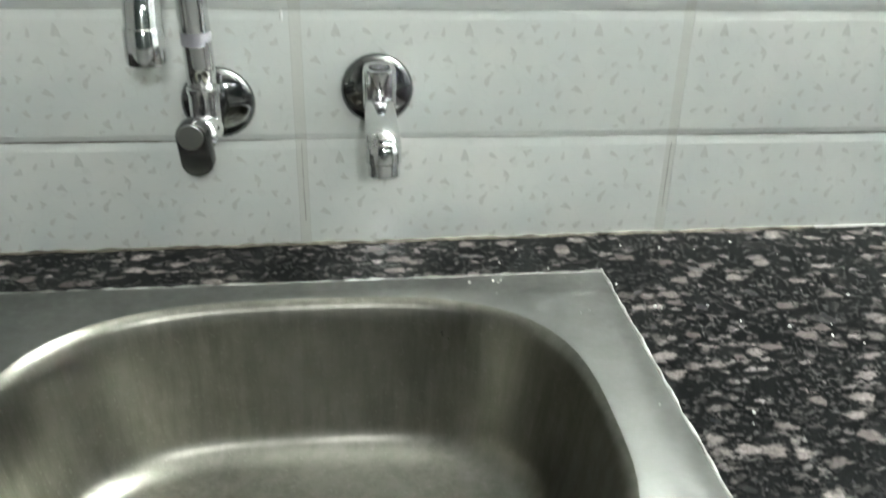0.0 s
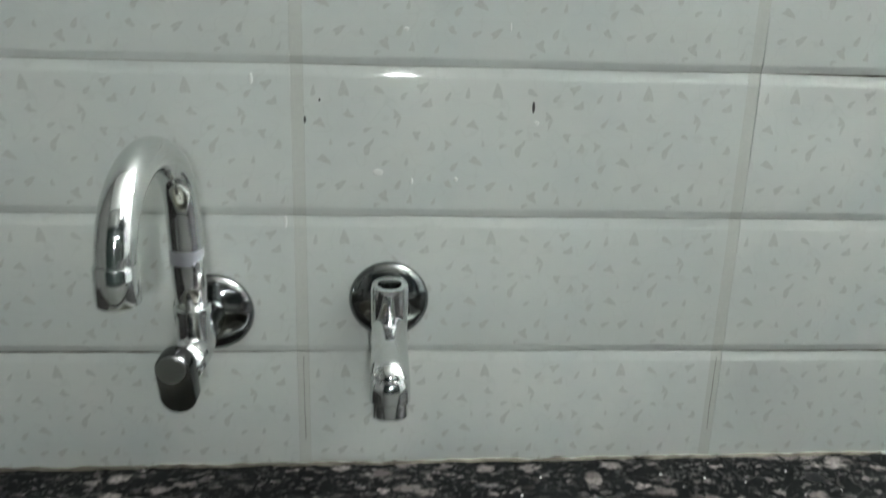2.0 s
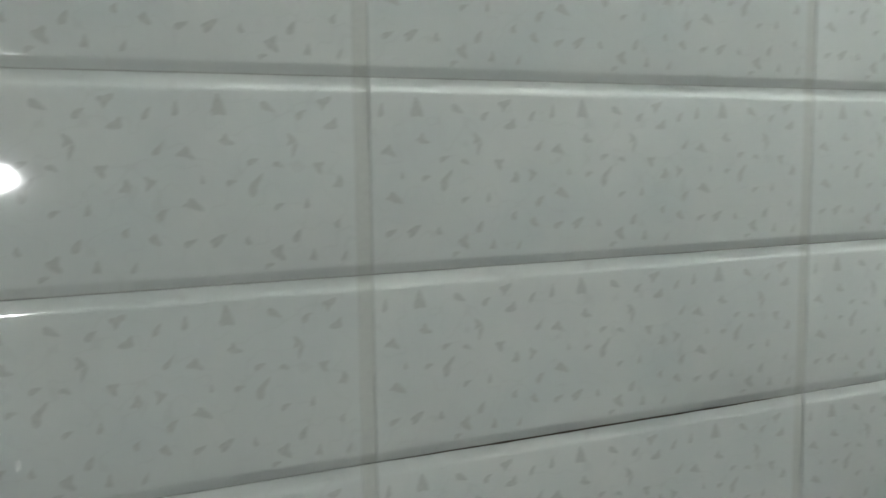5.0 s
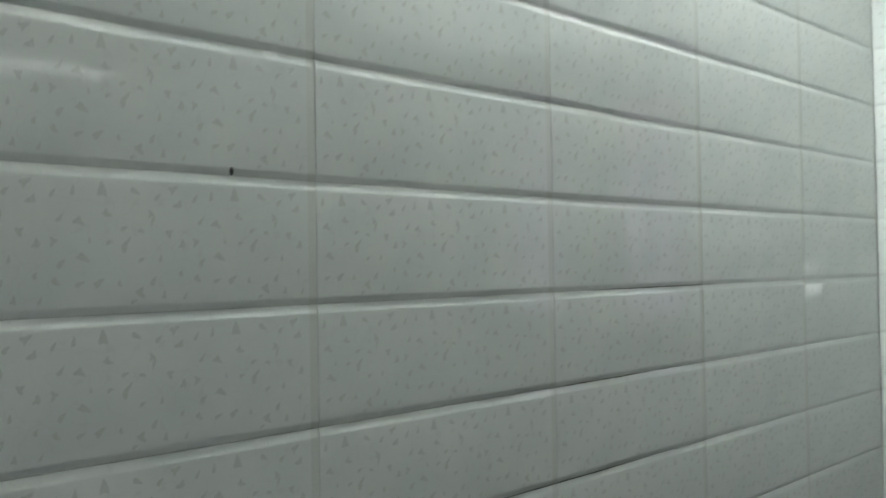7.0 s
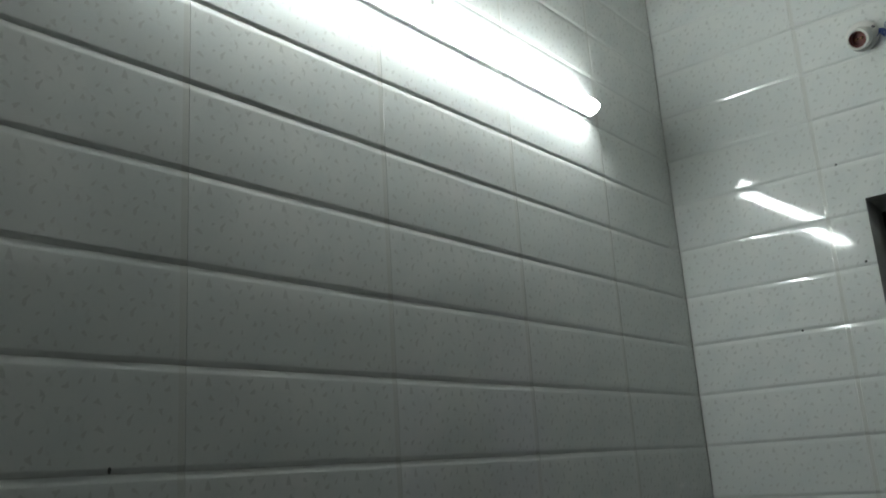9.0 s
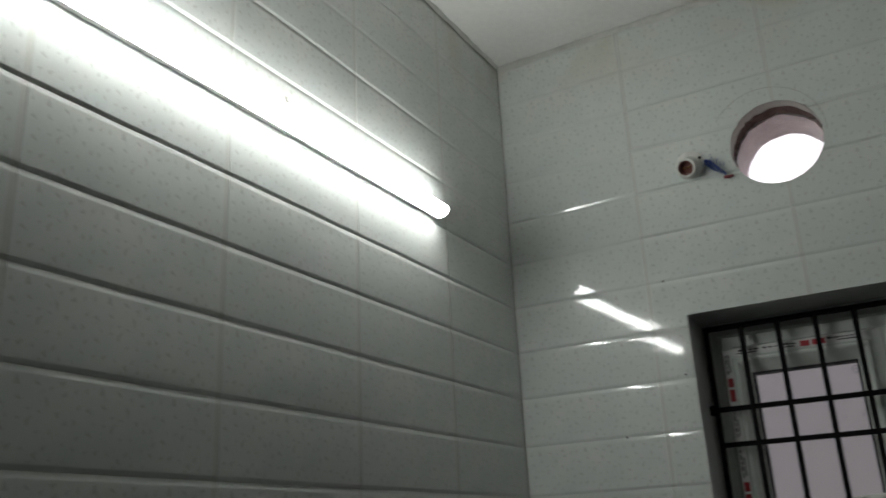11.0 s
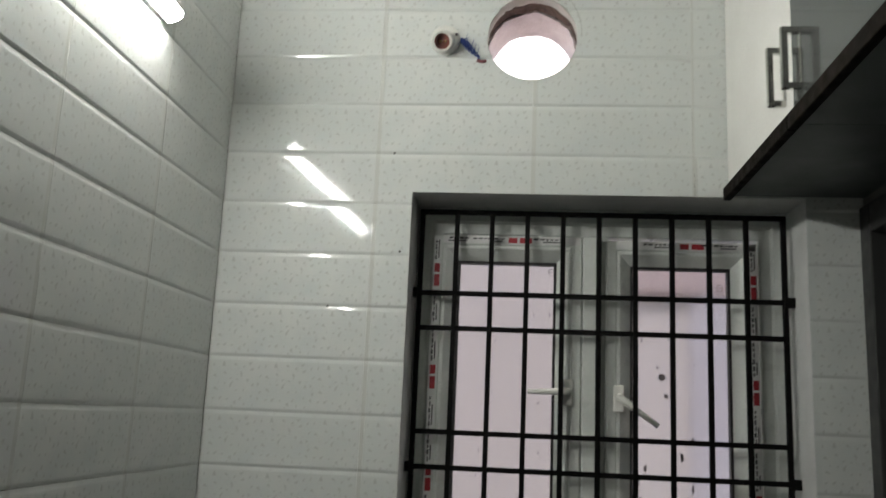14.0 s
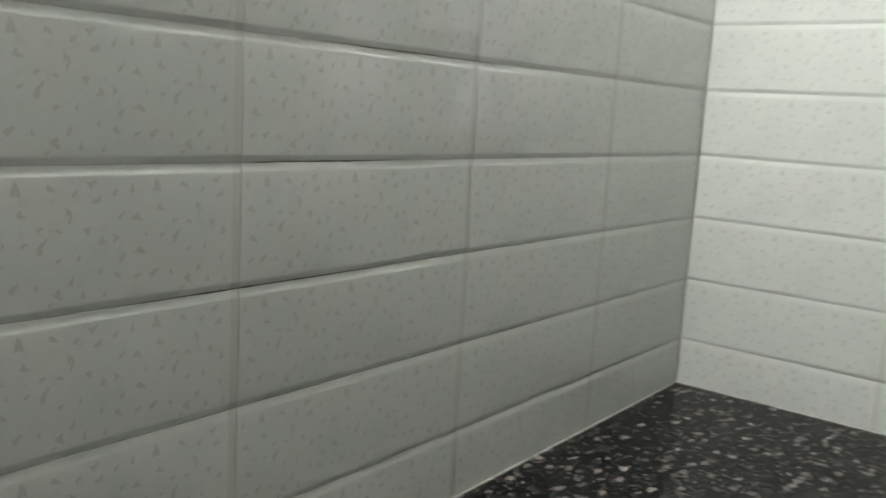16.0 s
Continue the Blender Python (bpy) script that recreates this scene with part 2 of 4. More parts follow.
def box(x0, x1, y0, y1, z0, z1, bevel=0.0, bm=None, seg=2):
    own = bmesh.new()
    bmesh.ops.create_cube(own, size=1.0, matrix=Matrix.Translation(((x0 + x1) / 2, (y0 + y1) / 2, (z0 + z1) / 2))
                          @ Matrix.Diagonal((abs(x1 - x0), abs(y1 - y0), abs(z1 - z0), 1)))
    if bevel:
        bmesh.ops.bevel(own, geom=own.edges[:], offset=bevel, segments=seg, affect="EDGES", profile=0.5)
    if bm is None:
        return own
    tmp = bpy.data.meshes.new("tmp")
    own.to_mesh(tmp)
    own.free()
    bm.from_mesh(tmp)
    bpy.data.meshes.remove(tmp)
    return bm


def lathe(profile, m=None, seg=32, bm=None):
    """Turns (radius, height) pairs about z; m places the result."""
    bm = bm or bmesh.new()
    m = m or Matrix()
    rings = []
    for r, h in profile:
        if r < 1e-6:
            rings.append([bm.verts.new(m @ Vector((0, 0, h)))])
        else:
            rings.append([bm.verts.new(m @ Vector((r * math.cos(2 * math.pi * i / seg), r * math.sin(2 * math.pi * i / seg), h))) for i in range(seg)])
    for a, b in zip(rings, rings[1:]):
        for i in range(seg):
            j = (i + 1) % seg
            q = [a[i % len(a)], a[j % len(a)], b[j % len(b)], b[i % len(b)]]
            q = list(dict.fromkeys(q))
            if len(q) > 2:
                bm.faces.new(q)
    bmesh.ops.recalc_face_normals(bm, faces=bm.faces[:])
    return bm


def sweep(points, radius, seg=16, bm=None):
    """A round bar along points; radius is one number or one for each point."""
    bm = bm or bmesh.new()
    pts = [Vector(p) for p in points]
    radii = radius if hasattr(radius, "__len__") else [radius] * len(pts)
    side, rings = None, []
    for i, p in enumerate(pts):
        way = (pts[min(i + 1, len(pts) - 1)] - pts[max(i - 1, 0)]).normalized()
        if side is None:
            side = way.orthogonal().normalized()
        side = (side - way * side.dot(way)).normalized()
        up = way.cross(side)
        rings.append([bm.verts.new(p + radii[i] * (math.cos(2 * math.pi * k / seg) * side + math.sin(2 * math.pi * k / seg) * up)) for k in range(seg)])
    for a, b in zip(rings, rings[1:]):
        for k in range(seg):
            bm.faces.new((a[k], a[(k + 1) % seg], b[(k + 1) % seg], b[k]))
    bm.faces.new(rings[0][::-1]), bm.faces.new(rings[-1])
    bmesh.ops.recalc_face_normals(bm, faces=bm.faces[:])
    return bm


def smooth_by_angle(ob, limit=35):
    me = ob.data
    me.shade_smooth()
    me.set_sharp_from_angle(angle=radians(limit))
    return ob


# axis z of a lathe turned to point out of wall north (-y) or out of wall east (-x)
OUT_NORTH = Matrix.Rotation(radians(90), 4, "X")
OUT_EAST = Matrix.Rotation(radians(-90), 4, "Y")

# ---- plan ----
W, H, Z0 = 0.375, 0.125, 0.94          # tile module and the height of the lowest joint
WEST, SOUTH, TOP = -3.375, -1.5, 2.95   # inner faces; wall north is y = 0, wall east x = 0
WIN = (-1.372, -0.463, 1.226, 2.096)    # opening in wall east: y0, y1, z0, z1
HOLE_Y, HOLE_Z, HOLE_R = -0.740, 2.493, 0.110
THICK = 0.23
BACK = 0.0026                           # grout lies this far behind the tiles' faces


def slab_with_openings(name, ys, zs, skip, mat, label, to_world):
    """A wall slab made of cells between ys and zs, without those in skip."""
    bm = bmesh.new()
    for i in range(len(ys) - 1):
        for j in range(len(zs) - 1):
            if (i, j) not in skip:
                box(BACK, THICK, ys[i], ys[i + 1], zs[j], zs[j + 1], bm=bm)
    bmesh.ops.remove_doubles(bm, verts=bm.verts[:], dist=1e-5)
    seen = {}
    for f in bm.faces[:]:
        c = f.calc_center_median()
        seen.setdefault(tuple(round(v, 4) for v in c), []).append(f)
    bmesh.ops.delete(bm, geom=[f for fs in seen.values() if len(fs) > 1 for f in fs], context="FACES")
    ob = bm_object(name, bm, mat)
    ob.matrix_world = to_world
    return tagged(ob, label, "wall", kind="structure")


floor = tagged(bm_object("floor", box(WEST, 0, SOUTH, 0, -0.1, 0), FLOOR), "plain grey-brown kitchen floor", "floor", kind="structure")
ceiling = tagged(bm_object("ceiling", box(WEST - 0.2, THICK, SOUTH - 0.2, 0.2, TOP, TOP + 0.15), CEILING),
                 "off-white painted concrete ceiling with uneven edges", "ceiling", kind="structure")
wall_north = tagged(bm_object("wall_north", box(WEST - 0.2, THICK, BACK, 0.2, -0.1, TOP), GROUT),
                    "wall of glazed off-white tiles with small grey leaves", "wall", kind="structure")
s = HOLE_R + 0.02
wall_east = slab_with_openings(
    "wall_east", [SOUTH - 0.2, WIN[0], HOLE_Y - s, HOLE_Y + s, WIN[1], BACK], [-0.1, WIN[2], WIN[3], HOLE_Z - s, HOLE_Z + s, TOP],
    {(1, 1), (2, 1), (3, 1), (2, 3)}, REVEAL, "tiled wall with a barred window and a round vent hole", Matrix())
# unseen end wall, added to close the room and keep daylight out
wall_west = tagged(bm_object("wall_west", box(WEST - 0.2, WEST, SOUTH - 0.2, BACK, -0.1, TOP), ROOM), "plain unseen wall added to close the room", "wall", kind="structure")
bm = box(WEST, -3.2, SOUTH - 0.2, SOUTH, -0.1, TOP)
box(-3.2, BACK, SOUTH - 0.2, SOUTH, 2.075, TOP, bm=bm)
box(-3.2, BACK, SOUTH - 0.2, SOUTH, -0.1, 0.9, bm=bm)
box(-3.2, BACK, SOUTH - 0.2, SOUTH - 0.12, 0.9, 2.075, bm=bm)
wall_south = tagged(bm_object("wall_south", bm, ROOM), "painted wall behind the overhead cabinets", "wall", kind="structure")

# dark glazed frame in the niche of wall south
window_2 = base("window_2", pose(0, SOUTH, 0.9), "dark-framed window with dark glass below the overhead cabinets, its unseen western part added", "window", kind="structure")
# past x = -1.8 the window is unseen, added to darken reflections and bounce
for x0, x1, z0, z1 in ((-0.055, 0.0, 0, 1.175), (-3.2, -3.145, 0, 1.175), (-3.145, -0.055, 1.11, 1.175), (-3.145, -0.055, 0, 0.06), (-1.09, -1.03, 0.06, 1.11), (-2.14, -2.08, 0.06, 1.11)):
    part("frame", box(x0, x1, -0.05, 0.012, z0, z1, 0.003), DARK_FRAME, window_2)
for x0, x1 in ((-3.145, -2.14), (-2.08, -1.09), (-1.03, -0.055)):
    part("pane", box(x0, x1, -0.035, -0.028, 0.06, 1.11), DARK_GLASS, window_2, "dark glass pane")

# round hole through wall east: tiled lip, broken brick, daylit plaster
def hole_ring(name, x0, x1, r0, r1, mat, rough, outer, jag0=0.0, jag1=0.0):
    bm = bmesh.new()
    seg, rings = 96, []
    steps = 4
    for k in range(steps + 1):
        f = k / steps
        ring = []
        for i in range(seg):
            a = 2 * math.pi * i / seg
            r = r0 + (r1 - r0) * f + rough * (noise.noise(Vector((math.cos(a) * 3, math.sin(a) * 3, f * 3 + x0 * 40))) + 0.5 * noise.noise(Vector((math.cos(a) * 12, math.sin(a) * 12, f * 9))))
            x = x0 + (x1 - x0) * f + (jag0 * (1 - f) + jag1 * f) * (noise.noise(Vector((math.cos(a) * 2.5, math.sin(a) * 2.5, x0 * 90))) + 0.6 * noise.noise(Vector((math.cos(a) * 9, math.sin(a) * 9, x0 * 70))))
            ring.append(bm.verts.new((x, HOLE_Y + r * math.cos(a), HOLE_Z + r * math.sin(a))))
        rings.append(ring)
    for end in (rings[0], rings[-1]):
        out = []
        for i in range(seg):
            a = 2 * math.pi * i / seg
            q = outer / max(abs(math.cos(a)), abs(math.sin(a)))
            out.append(bm.verts.new((end[i].co.x, HOLE_Y + q * math.cos(a), HOLE_Z + q * math.sin(a))))
        for i in range(seg):
            j = (i + 1) % seg
            bm.faces.new((end[i], end[j], out[j], out[i]))
    for a, b in zip(rings, rings[1:]):
        for i in range(seg):
            j = (i + 1) % seg
            bm.faces.new((a[i], a[j], b[j], b[i]))
    return part(name, bm, mat, wall_east, smooth=True)


hole_ring("hole_lip", BACK, 0.042, HOLE_R, HOLE_R + 0.001, PLASTER, 0.0026, s - 0.0005, 0, 0.013)
hole_ring("hole_brick_ring", 0.018, 0.120, HOLE_R + 0.006, HOLE_R + 0.006, BRICK, 0.007, s - 0.0005)
hole_ring("hole_plaster", 0.098, THICK, HOLE_R + 0.001, HOLE_R, PINK, 0.003, s - 0.0005, 0.022, 0)

# outside: ground and the neighbouring house
ground = tagged(bm_object("ground", box(THICK + 0.02, 400, -400, 400, -0.5, -0.3), EARTH), "bare earth outside", "ground", kind="structure")
house = base("neighbour_house", pose(1.75, 0, -0.3), "pale pink rendered house close outside the window", "house")
part("wall", box(0, 0.25, -1.43, 4.0, 0, 3.05), PINK_WALL, house)
part("side_block", box(-0.03, 0.3, -2.8, -1.43, 0, 2.42, 0.01), BLUISH_WALL, house, "bluish-white section of the house front")
part("upper_block", box(-0.05, 0.3, -2.8, -1.16, 2.42, 3.05, 0.01), UPPER_BLOCK, house, "dull red section at the top of the house front")

# ---- worktop and sink ----
SLOPE = pose(0, 0, 0.848, 0, -0.52, 0)   # the worktop falls a little towards the sink
SX0, SX1, SY0, SY1 = -2.545, -1.962, -0.55, -0.090
bm = bmesh.new()
xs = [WEST + 0.004, SX0 + 0.012, SX1 - 0.012, -0.62, -0.001]
ys = [SOUTH + 0.004, -0.62, SY0 + 0.012, SY1 - 0.012, -0.001]
cells = [(i, j) for i in range(4) for j in range(4) if (i, j) != (1, 2) and (j > 0 or i == 3)]
vert = {}
def corner(i, j, z):
    if (i, j, z) not in vert:
        vert[i, j, z] = bm.verts.new((xs[i], ys[j], z))
    return vert[i, j, z]
for i, j in cells:
    bm.faces.new([corner(a, b, 0.0) for a, b in ((i, j), (i + 1, j), (i + 1, j + 1), (i, j + 1))])
    bm.faces.new([corner(a, b, -0.022) for a, b in ((i, j), (i, j + 1), (i + 1, j + 1), (i + 1, j))])
    for p, q, d in (((i, j), (i + 1, j), (0, -1)), ((i + 1, j), (i + 1, j + 1), (1, 0)), ((i + 1, j + 1), (i, j + 1), (0, 1)), ((i, j + 1), (i, j), (-1, 0))):
        if (i + d[0], j + d[1]) not in cells:
            bm.faces.new([corner(*p, 0.0), corner(*p, -0.022), corner(*q, -0.022), corner(*q, 0.0)])
bmesh.ops.recalc_face_normals(bm, faces=bm.faces[:])
worktop = tagged(bm_object("worktop", bm, GRANITE), "black granite worktop flecked with grey and pink crystals", "worktop")
worktop.matrix_world = SLOPE

sink = base("kitchen_sink", SLOPE, "dull stainless steel sink set in the granite worktop", "sink")
CX, CY, AX, AY = -2.250, -0.313, 0.2335, 0.188


def bowl_loop(bm, shrink, z, count=72, power=3.0):
    ring = []
    for i in range(count):
        a = 2 * math.pi * i / count
        c, sn = math.cos(a), math.sin(a)
        r = (abs(c) ** power + abs(sn) ** power) ** (-1 / power)
        ring.append(bm.verts.new((CX + (AX - shrink) * r * c, CY + (AY - shrink) * r * sn, z)))
    return ring


def bridge(bm, a, b):
    n = len(a)
    for i in range(n):
        bm.faces.new((a[i], a[(i + 1) % n], b[(i + 1) % n], b[i]))


# one pressed sheet in two tones: lit rim, shaded bowl
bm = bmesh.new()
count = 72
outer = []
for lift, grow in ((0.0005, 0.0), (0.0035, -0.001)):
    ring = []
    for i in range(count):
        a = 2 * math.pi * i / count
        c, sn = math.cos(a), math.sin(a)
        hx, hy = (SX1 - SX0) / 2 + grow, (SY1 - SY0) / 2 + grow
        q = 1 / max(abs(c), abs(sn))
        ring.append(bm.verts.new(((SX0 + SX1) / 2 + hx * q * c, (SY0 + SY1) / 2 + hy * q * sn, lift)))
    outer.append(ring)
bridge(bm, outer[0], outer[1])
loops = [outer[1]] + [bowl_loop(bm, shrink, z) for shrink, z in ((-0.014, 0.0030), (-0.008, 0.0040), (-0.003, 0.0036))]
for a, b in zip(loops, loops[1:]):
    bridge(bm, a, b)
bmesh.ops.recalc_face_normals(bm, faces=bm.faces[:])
part("rim", bm, RIM_STEEL, sink, "steel rim, toned lighter for the light on it", smooth=True)
bm = bmesh.new()
loops = []
for shrink, z in ((-0.003, 0.0036), (0.001, 0.0008), (0.004, -0.006), (0.007, -0.02), (0.014, -0.07), (0.021, -0.118), (0.025, -0.130), (0.034, -0.141), (0.048, -0.146), (0.10, -0.149), (0.14, -0.151)):
    loops.append(bowl_loop(bm, shrink, z))
for a, b in zip(loops, loops[1:]):
    bridge(bm, a, b)
bm.faces.new(loops[-1])
bmesh.ops.recalc_face_normals(bm, faces=bm.faces[:])
part("basin", bm, STEEL, sink, "brownish blotched steel bowl, toned darker for its shade", smooth=True)
part("drain", lathe([(0.052, 0), (0.052, 0.003), (0.046, 0.0035), (0.040, 0.001), (0.038, -0.006), (0.0, -0.007)], pose(CX, CY, -0.152)), CHROME, sink, "chrome drain fitting", True)


def bead(points, wide, high, mat, parent, name, wobble=0.35, seed=0.0):
    """A lumpy strip of sealant laid along points on a level surface."""
    bm = bmesh.new()
    pts = [Vector(p) for p in points]
    fine = []
    for a, b in zip(pts, pts[1:]):
        steps = max(2, int((b - a).length / 0.006))
        fine += [a.lerp(b, k / steps) for k in range(steps)]
    fine.append(pts[-1])
    rows = []
    for i, p in enumerate(fine):
        way = (fine[min(i + 1, len(fine) - 1)] - fine[max(i - 1, 0)]).normalized()
        side = Vector((-way.y, way.x, 0))
        w = wide * (1 + wobble * 2 * noise.noise(Vector((i * 0.31, seed, 0))))
        o = wide * wobble * noise.noise(Vector((i * 0.17, seed + 9, 0)))
        h = high * (1 + wobble * noise.noise(Vector((i * 0.43, seed + 4, 0))))
        rows.append([bm.verts.new(p + side * (o + w * k) + Vector((0, 0, z))) for k, z in ((-0.5, 0), (-0.25, h * 0.85), (0.25, h), (0.5, 0))])
    for a, b in zip(rows, rows[1:]):
        for k in range(3):
            bm.faces.new((a[k], a[k + 1], b[k + 1], b[k]))
    bmesh.ops.recalc_face_normals(bm, faces=bm.faces[:])
    return part(name, bm, mat, parent, smooth=True)


bead([(-2.19, SY1, 0), (SX1 + 0.001, SY1 + 0.001, 0)], 0.0030, 0.0036, SEALANT, sink, "sealant", 0.7, 1)
bead([(SX1 + 0.001, SY1 + 0.006, 0), (SX1 + 0.001, SY0, 0)], 0.0034, 0.0036, SEALANT, sink, "sealant", 0.6, 2)
bead([(SX0, SY1, 0), (-2.19, SY1, 0)], 0.003, 0.0036, GROUT, sink, "sealant", 0.5, 3)
wall_seal = base("wall_seal", SLOPE, "stained grout seal between tiles and worktop", "seal")
bead([(WEST + 0.01, -0.003, 0), (-1.70, -0.0015, 0)], 0.0034, 0.0022, STAINED, wall_seal, "seal_strip", 0.95, 5)
bead([(-1.70, -0.002, 0), (-0.002, -0.001, 0)], 0.0022, 0.0018, SEALANT, wall_seal, "seal_strip", 0.4, 6)
bead([(-0.002, -0.004, 0), (-0.002, -1.49, 0)], 0.003, 0.002, SEALANT, wall_seal, "seal_strip", 0.4, 7)

crumbs = bmesh.new()
rnd = random.Random(21)
for k in range(90):
    x, y = rnd.uniform(-2.12, -1.35), rnd.uniform(-0.50, -0.01)
    if ((abs(x - CX) / (AX + 0.02)) ** 3 + (abs(y - CY) / (AY + 0.02)) ** 3) > 1:
        r = rnd.uniform(0.0004, 0.0011)
        lift = 0.0034 if x < SX1 - 0.004 and y < SY1 - 0.004 else 0.0002
        lathe([(r, 0), (r * 0.8, r * 0.7), (0, r)], pose(x, y, lift) @ Matrix.Diagonal((rnd.uniform(0.8, 1.8), 1, 1, 1)), 6, crumbs)
crumbs = tagged(bm_object("grout_crumbs", crumbs, PLASTIC), "white grout crumbs scattered on the sink rim and worktop", "crumbs", kind="stuff")
crumbs.matrix_world = SLOPE

# ---- taps ----
def screen_flange(m, parent):
    return part("wall_flange", lathe([(0.034, 0.0), (0.0345, 0.002), (0.033, 0.0055), (0.029, 0.0085), (0.022, 0.0115), (0.0155, 0.0135), (0.0, 0.0135)], m @ OUT_NORTH, 48), FLANGE, parent, smooth=True)


tap = base("swan_neck_tap", pose(-2.325, 0, 0.979), "chrome sink tap with a curved swan-neck spout", "tap")
screen_flange(Matrix(), tap)
part("body", sweep([(0, -0.008, 0), (0, -0.05, 0.002), (0.002, -0.09, 0.004), (0.001, -0.128, 0.008)], [0.0118, 0.0122, 0.0138, 0.0138], 24), CHROME, tap, smooth=True)
collar = part("collar", lathe([(0.0, 0), (0.0125, 0), (0.0125, 0.030), (0.0138, 0.031), (0.0138, 0.0355), (0.0115, 0.037), (0.0, 0.037)], pose(0.002, -0.088, 0.004), 32), CHROME, tap, smooth=False)
smooth_by_angle(collar)
neck = []
for k in range(0, 5):
    neck.append(Vector((0.002 - 0.0006 * k, -0.088, 0.040 + 0.0180 * k)))
fx, fy = -0.012, -0.122
for k in range(1, 25):
    a = math.pi * k / 24
    f = (1 - math.cos(a)) / 2
    neck.append(Vector((-0.0004 + fx * f, -0.088 + fy * f, 0.111 + 0.056 * math.sin(a))))
neck.append(neck[-1] + Vector((0, -0.001, -0.008)))
part("spout", sweep(neck, 0.0122, 24), CHROME, tap, smooth=True)
part("spout_band", lathe([(0.01235, 0), (0.01235, 0.011)], pose(0.0005, -0.088, 0.075), 32), SPOUT_BAND, tap, "grey band round the spout", True)
end = neck[-1]
aer = part("aerator", lathe([(0.0, 0.013), (0.0124, 0.013), (0.0133, 0.0115), (0.0134, -0.0105), (0.0129, -0.012), (0.0112, -0.012), (0.0108, -0.009), (0.0, -0.009)], Matrix.Translation(end), 32), CHROME, tap)
smooth_by_angle(aer)
# flat stadium-shaped lever hanging in front of the body
bm = bmesh.new()
front, rear = [], []
for depth, grow, keep in ((-0.146, -0.0015, front), (-0.1435, 0.0, front), (-0.131, 0.0, rear)):
    ring = []
    for i in range(40):
        a = 2 * math.pi * i / 40
        ring.append(bm.verts.new((-0.001 + (0.0132 + grow) * math.cos(a) + (0.002 if math.sin(a) < 0 else 0), depth, 0.014 + (0.0132 + grow) * math.sin(a) + (-0.020 if math.sin(a) < 0 else 0))))
    keep.append(ring)
for a, b in ((front[0], front[1]), (front[1], rear[0])):
    bridge(bm, a, b)
bm.faces.new(front[0]), bm.faces.new(rear[0])
bmesh.ops.recalc_face_normals(bm, faces=bm.faces[:])
lever = smooth_by_angle(part("lever", bm, DARK_CHROME, tap, "dark polished lever"))
part("button", lathe([(0.0102, 0), (0.0102, 0.0008), (0.0092, 0.0012), (0.0, 0.0012)], pose(-0.002, -0.1462, 0.0155) @ OUT_NORTH, 32), BRIGHT, lever, "bright round button")

tap2 = base("bib_tap", pose(-2.175, 0, 0.991), "chrome bib tap without its handle", "tap")
screen_flange(Matrix(), tap2)
part("body", sweep([(0, -0.008, 0), (0, -0.04, 0.002), (0, -0.055, 0.002), (0, -0.075, 0.001), (0, -0.105, -0.001), (0, -0.135, -0.001), (0, -0.147, -0.004), (0, -0.152, -0.012)],
                   [0.0115, 0.0130, 0.0142, 0.0140, 0.0138, 0.0142, 0.0144, 0.0140], 24), CHROME, tap2, smooth=True)
boss = part("boss", lathe([(0.0, 0), (0.0145, 0), (0.0148, 0.034), (0.0138, 0.038), (0.0095, 0.038), (0.0088, 0.035), (0.0088, 0.016), (0.0, 0.016)], pose(0, -0.062, 0.0, 6, 0, 0), 32), CHROME, tap2)
smooth_by_angle(boss)
noz = part("nozzle", lathe([(0.0120, 0.009), (0.0142, 0.005), (0.0144, 0.0), (0.0144, -0.008), (0.0130, -0.009), (0.0130, -0.019), (0.0085, -0.019), (0.0082, -0.012), (0.0, -0.012)], pose(0, -0.152, -0.009, -8, 0, 0), 32), CHROME, tap2)
smooth_by_angle(noz)
part("screw_boss", box(-0.0055, 0.0055, -0.094, -0.083, 0.009, 0.0145, 0.0012), CHROME, tap2)
part("screw", lathe([(0.0038, 0), (0.0038, 0.002), (0.003, 0.0025), (0.0, 0.0018)], pose(0, -0.112, 0.0115), 20), DARK_CHROME, tap2)

# ---- tube lamp ----
tube = base("tube_lamp", pose(-1.033, 0, 2.342), "lit slim white tube lamp fixed along the tiled wall", "lamp")
part("channel", box(-0.6025, 0.6025, -0.012, -0.0005, -0.0185, 0.0185, 0.002), PLASTIC, tube)
bm = bmesh.new()
arc = [(-0.0122 - 0.0290 * math.sin(math.pi * i / 14), 0.0180 * math.cos(math.pi * i / 14)) for i in range(15)]
rows = [[bm.verts.new((x, y, z)) for y, z in arc] for x in (-0.603, -0.2, 0.2, 0.603)]
for a, b in zip(rows, rows[1:]):
    bridge(bm, a, b)
for end in (rows[0], rows[-1]):
    bm.faces.new(end)
bmesh.ops.recalc_face_normals(bm, faces=bm.faces[:])
part("diffuser", bm, TUBE, tube, "glowing white diffuser", True)
for sx in (-1, 1):
    bm = bmesh.new()
    rows = [[bm.verts.new((sx * x, -0.0005 + (y + 0.0005) * k, z * k)) for y, z in [(-0.0005, 0.018)] + arc + [(-0.0005, -0.018)]] for x, k in ((0.603, 0.99), (0.6055, 0.96))]
    bridge(bm, rows[0], rows[1])
    bm.faces.new(rows[0]), bm.faces.new(rows[1])
    bmesh.ops.recalc_face_normals(bm, faces=bm.faces[:])
    part("end_cap", bm, PLASTIC, tube)
